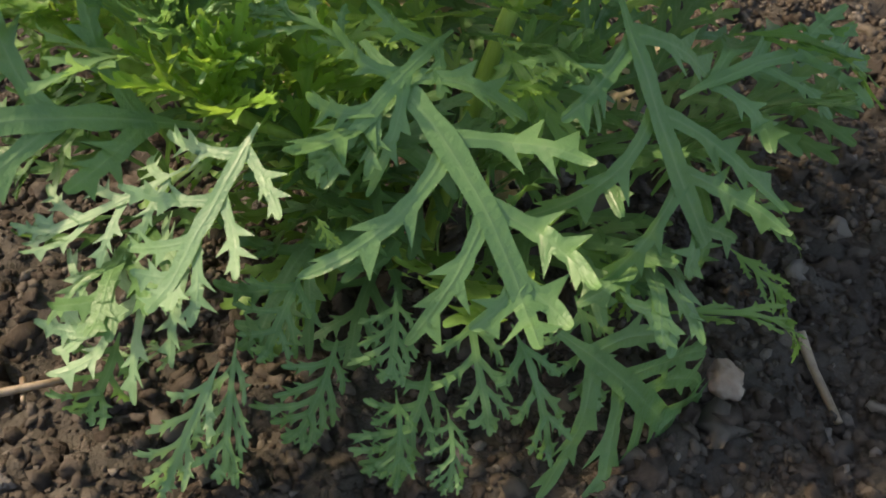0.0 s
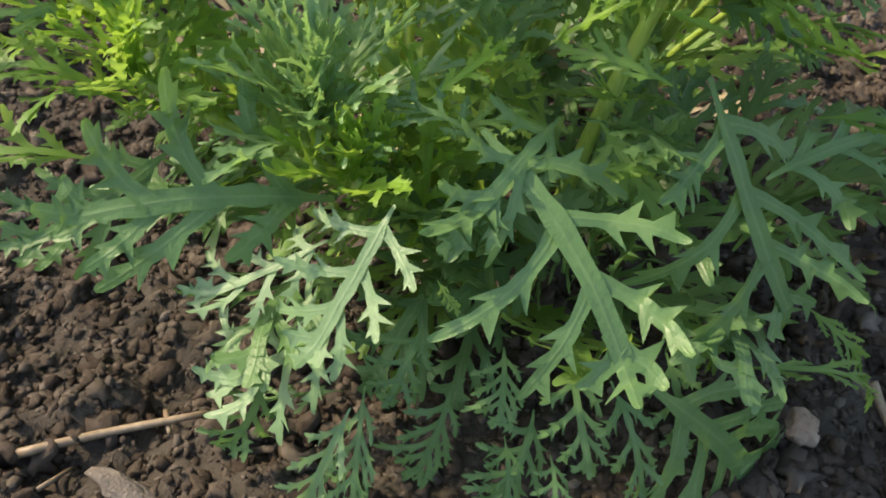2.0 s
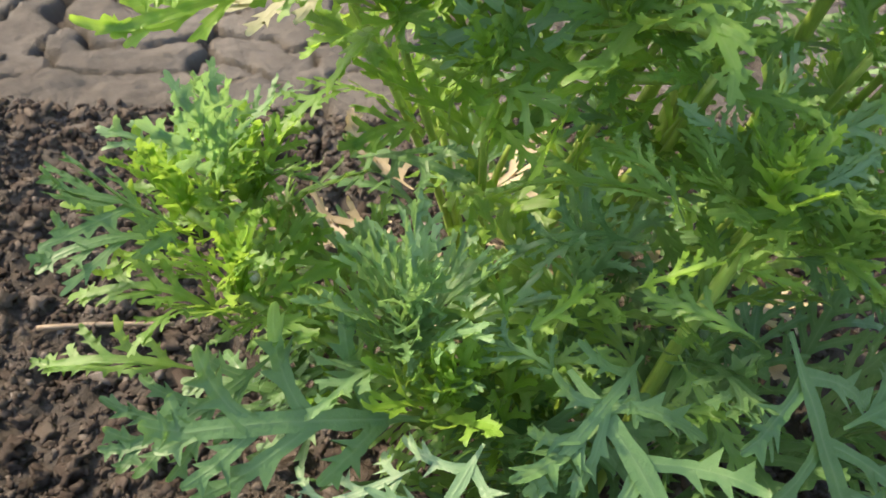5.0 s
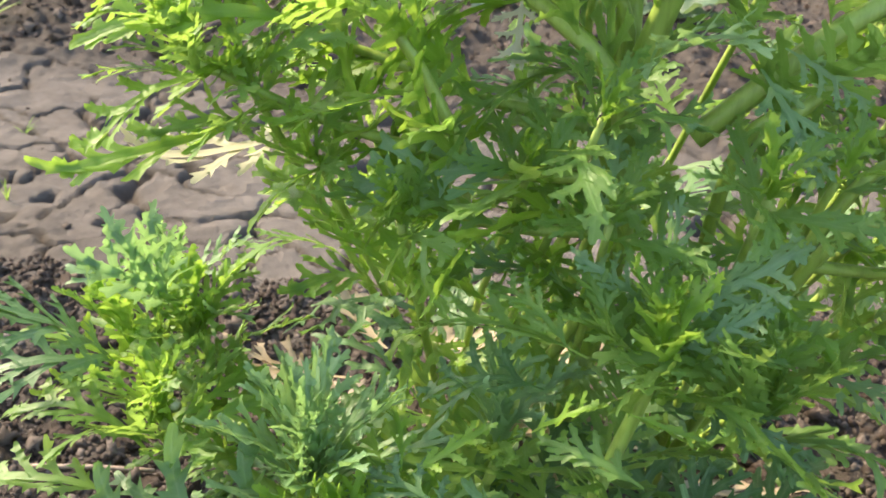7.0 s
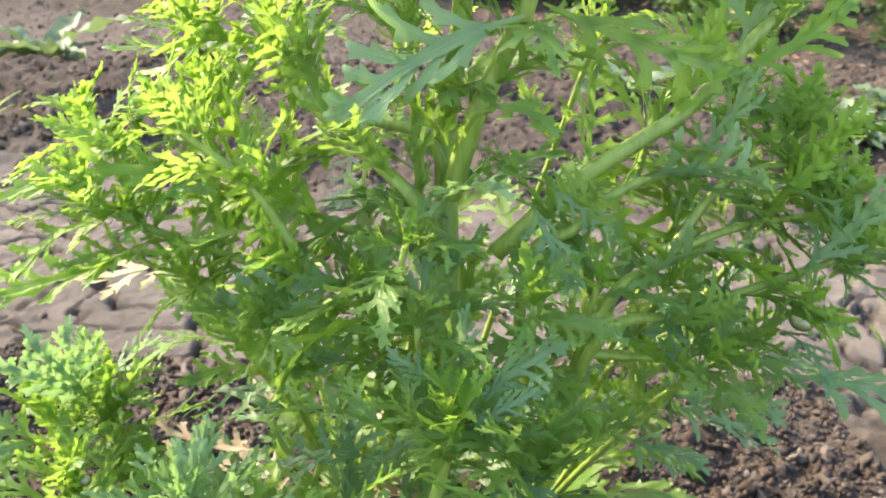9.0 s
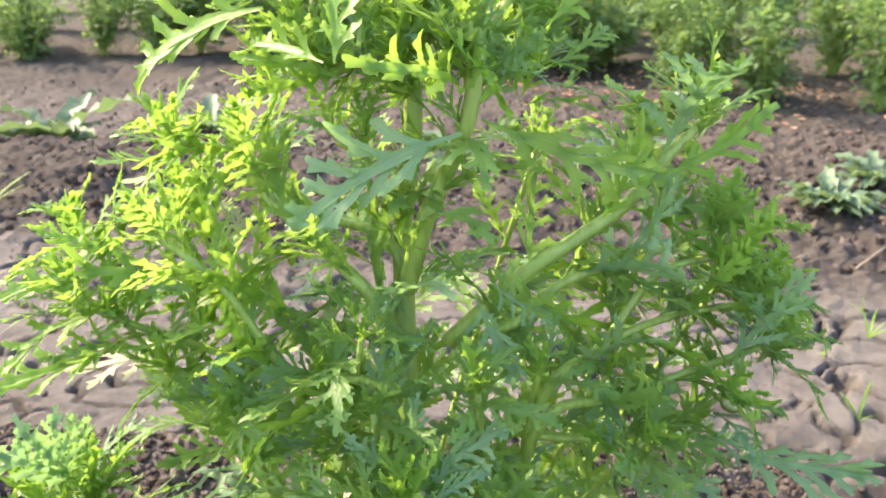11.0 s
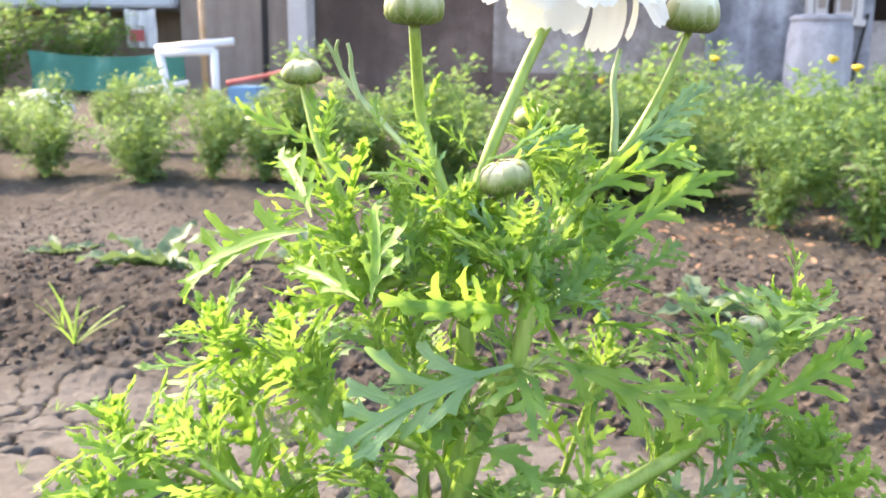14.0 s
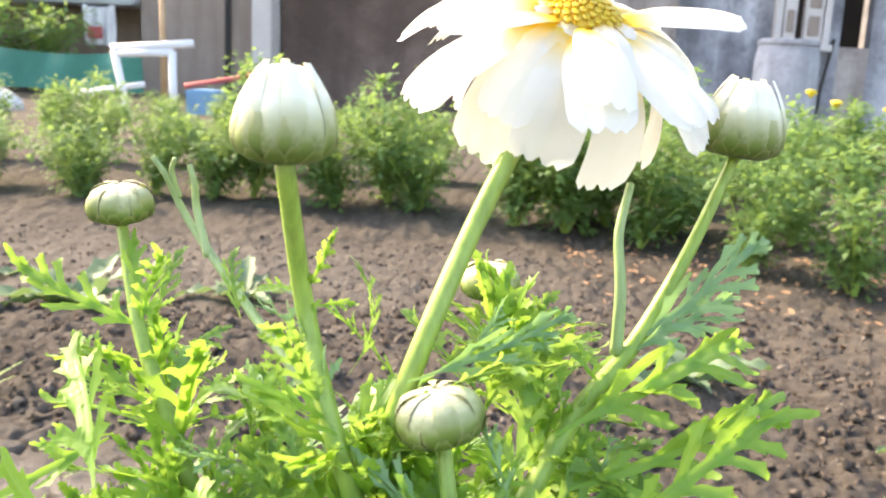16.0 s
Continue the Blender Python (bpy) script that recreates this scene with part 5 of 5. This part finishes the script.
p = box("trim", -2.16, -2.00, YW - 0.12, YW + 0.3, -0.2, 3.2, 0.01)
p.materials.append(PILLAR)
tagged(new("trim", p), "pale plastered pillar at the wall's edge", "pillar", kind="structure")
p = box("trim", -2.40, -2.36, YW - 0.04, YW, -0.2, 3.2, 0.005)
p.materials.append(DARK)
tagged(new("trim", p), "dark gap post in the timber wall", "post", kind="structure")
wall("wall_10", -12.0, -3.10, -0.2, 0.70, TIMBER, "low dim wall of boards behind the yard", YW + 0.6)
roof = solid("tarpaulin", box("tarpaulin", -5.4, -3.12, YW - 0.1, YW + 0.9, 0.68, 1.5, 0.02), SHEET, "pale plastic tarpaulin over a lean-to roof", "tarpaulin")
w = thing("window_1", "old wooden window with pale frame and dark bars", "window", "", (1.80, YW, 0.62))
w["kind"] = "structure"
for name, x0, x1, z0, z1, mat in (("window_frame", 0.0, 0.05, 0.0, 1.4, PILLAR), ("window_frame", 0.35, 0.40, 0.0, 1.4, PILLAR), ("window_sill", -0.03, 0.43, -0.05, 0.0, PILLAR), ("shutter", 0.06, 0.15, 0.02, 1.4, PILLAR), ("shutter", 0.21, 0.34, 0.02, 1.4, PILLAR), ("panel", 0.08, 0.13, 0.08, 0.24, TIMBER), ("panel", 0.235, 0.315, 0.06, 0.20, TIMBER), ("panel", 0.235, 0.315, 0.26, 0.50, TIMBER)):
    part(name, box(name, x0, x1, -0.03 if name != "panel" else -0.045, 0.05, z0, z1, 0.004), mat, w)

drum = thing("water_drum", "whitewashed round masonry drum beside the house wall", "drum", "", (1.78, 6.45, -0.12))
part("body", lathe("body", [(0.205, 0.0), (0.222, 0.02), (0.220, 0.36), (0.215, 0.60), (0.200, 0.70)], 32, 0.012, 5), WALL_PATCH, drum)
part("rim", lathe("rim", [(0.196, 0.695), (0.208, 0.705), (0.206, 0.730), (0.180, 0.745), (0.150, 0.735)], 32), WALL_PATCH, drum)
part("stain", lathe("stain", [(0.2235, 0.0), (0.2265, 0.05), (0.2235, 0.10)], 32, 0.01, 7), WALL_GREY, drum, "damp-stained foot of the drum")
cable = tube("cable", [(2.25, YW + 0.02, 0.66), (2.19, YW, 0.30), (2.17, YW, 0.09), (2.02, YW - 0.02, -0.10), (1.96, YW - 0.05, -0.18)], 0.012, 0.010, 6)
solid("cable", cable, DARK, "dark cable hanging down the house wall", "cable")

# pipe frame, its upright and rails
YP = 4.5
fr = thing("pipe_frame", "white plastic pipe frame standing in the yard", "frame", "", (0, 0, 0))
for a, b in (((-2.146, YP, 0.338), (-2.075, YP, -0.02)), ((-1.829, YP, 0.343), (-1.826, YP, -0.02)), ((-2.160, YP, 0.343), (-1.718, YP, 0.385)), ((-2.146, YP, 0.318), (-1.829, YP, 0.335))):
    part("pipe", tube("pipe", [a, b], 0.021, 0.021, 10), PIPE, fr)
part("pipe", tube("pipe", [(-2.44, 4.6, 0.088), (-2.03, 4.6, 0.160)], 0.016, 0.016, 10), PIPE, fr)


def hung_sheet(name, c0, c1, y, mat, label, category, sag=0.04):
    """A sheet with folds, hung between two upper corners; a few millimetres thick."""
    verts, faces, n, k = [], [], 22, 8
    for side in (0.0, 0.006):
        for j in range(k):
            for i in range(n):
                f, g = i / (n - 1), j / (k - 1)
                x, z = c0[0] + (c1[0] - c0[0]) * f, c0[2] + (c1[2] - c0[2]) * g
                verts.append((x, y + side + 0.03 * math.sin(f * 19 + g * 2), z - sag * math.sin(math.pi * f) * (1 - g)))
    for s in range(2):
        for j in range(k - 1):
            for i in range(n - 1):
                o = s * n * k + j * n + i
                faces.append((o, o + 1, o + n + 1, o + n))
    return solid(name, mesh_of(name, verts, faces), mat, label, category)


hung_sheet("shade_net", (-3.60, 5.60, 0.33), (-2.49, 5.60, 0.06), 5.6, NET, "green shade net hung along the yard", "net")
sack = hung_sheet("sack", (-3.52, 6.86, 0.67), (-3.26, 6.86, 0.36), 6.86, SACK, "white woven sack with faded red print, hanging", "sack", 0.02)
part("print", box("print", -3.45, -3.33, 6.80, 6.81, 0.41, 0.50), RED, sack, "faded red print")
solid("bamboo_pole", tube("bamboo_pole", [(-2.51, 6.0, 1.05), (-2.50, 6.0, -0.05)], 0.022, 0.022, 10), BAMBOO, "thin bamboo pole standing upright", "pole")
solid("crate", box("crate", -1.88, -1.70, 4.80, 5.05, -0.01, 0.135, 0.01), BLUE, "blue plastic crate on the ground", "crate")
solid("plank", tube("plank", [(-1.92, 4.90, 0.15), (-1.66, 4.90, 0.20), (-1.45, 4.90, 0.255)], 0.016, 0.014, 6), RED, "faded red board leaning over a crate", "board")
solid("rubble", lathe("rubble", [(0.30, -0.02), (0.29, 0.06), (0.20, 0.15), (0.05, 0.19)], 16, 0.18, 5), WALL_BROWN, "heap of brown rubble beside the crate", "rubble").location = (-1.38, 5.1, 0.0)
solid("plastic_sheet", lathe("plastic_sheet", [(0.16, 0.0), (0.15, 0.05), (0.09, 0.10), (0.02, 0.12)], 14, 0.2, 5), SACK, "crumpled white plastic sheet on the ground", "sheet").location = (-2.786, 4.400, -0.0)


# ---- small things on the soil ----
BARK = plain("bark_grey", (0.10, 0.085, 0.07), (0.24, 0.21, 0.18), 90.0, 0.9, 0.6, 0.002)


def twig(pts, r, label="dry straw-coloured stalk lying on soil"):
    solid("twig", tube("twig", [(x, y, height(x, y)[0] + r + 0.002) for x, y in ((q[0], q[1]) for q in pts)], r, r * 0.7, 6, 0, 4), STRAW, label, "twig")["group"] = "twigs"


twig([(-0.110, -0.115), (-0.088, -0.111), (-0.061, -0.110)], 0.0014)
twig([(-0.073, -0.103), (-0.071, -0.114)], 0.0009)
twig([(-0.103, -0.127), (-0.096, -0.118)], 0.0008)
twig([(0.129, -0.126), (0.131, -0.134), (0.130, -0.151)], 0.0016)
twig([(-0.150, 0.007), (-0.128, 0.007), (-0.101, 0.005)], 0.0012)
twig([(0.427, 0.452), (0.506, 0.533)], 0.0014)
twig([(0.530, 0.620), (0.580, 0.560)], 0.004)
twig([(-0.311, 0.257), (-0.278, 0.247)], 0.002)


def stone(at, r, seed, label, mat=STONE):
    vs, fs = lump(random.Random(seed), r, 0.3, 4)
    o = solid("stone", mesh_of("stone", vs, fs), mat, label, "stone")
    o.location = (at[0], at[1], height(at[0], at[1])[0] + r * 0.3)
    o["group"] = "stones"


stone((0.101, -0.137), 0.0060, 1, "pale tan stone half sunk in soil")
stone((0.030, -0.083), 0.007, 2, "small grey stone on soil")
cv, cf = lump(random.Random(4), 1.0, 0.35, 3)
chip = solid("wood_chip", mesh_of("wood_chip", [(v.x * 0.014, v.y * 0.0045, v.z * 0.0022) for v in cv], cf), BARK, "weathered grey wood chip on soil", "chip")
cx, cy = (-0.081, -0.131)
chip.matrix_world = pose(cx, cy, height(cx, cy)[0] + 0.003, 8, 5, -35)
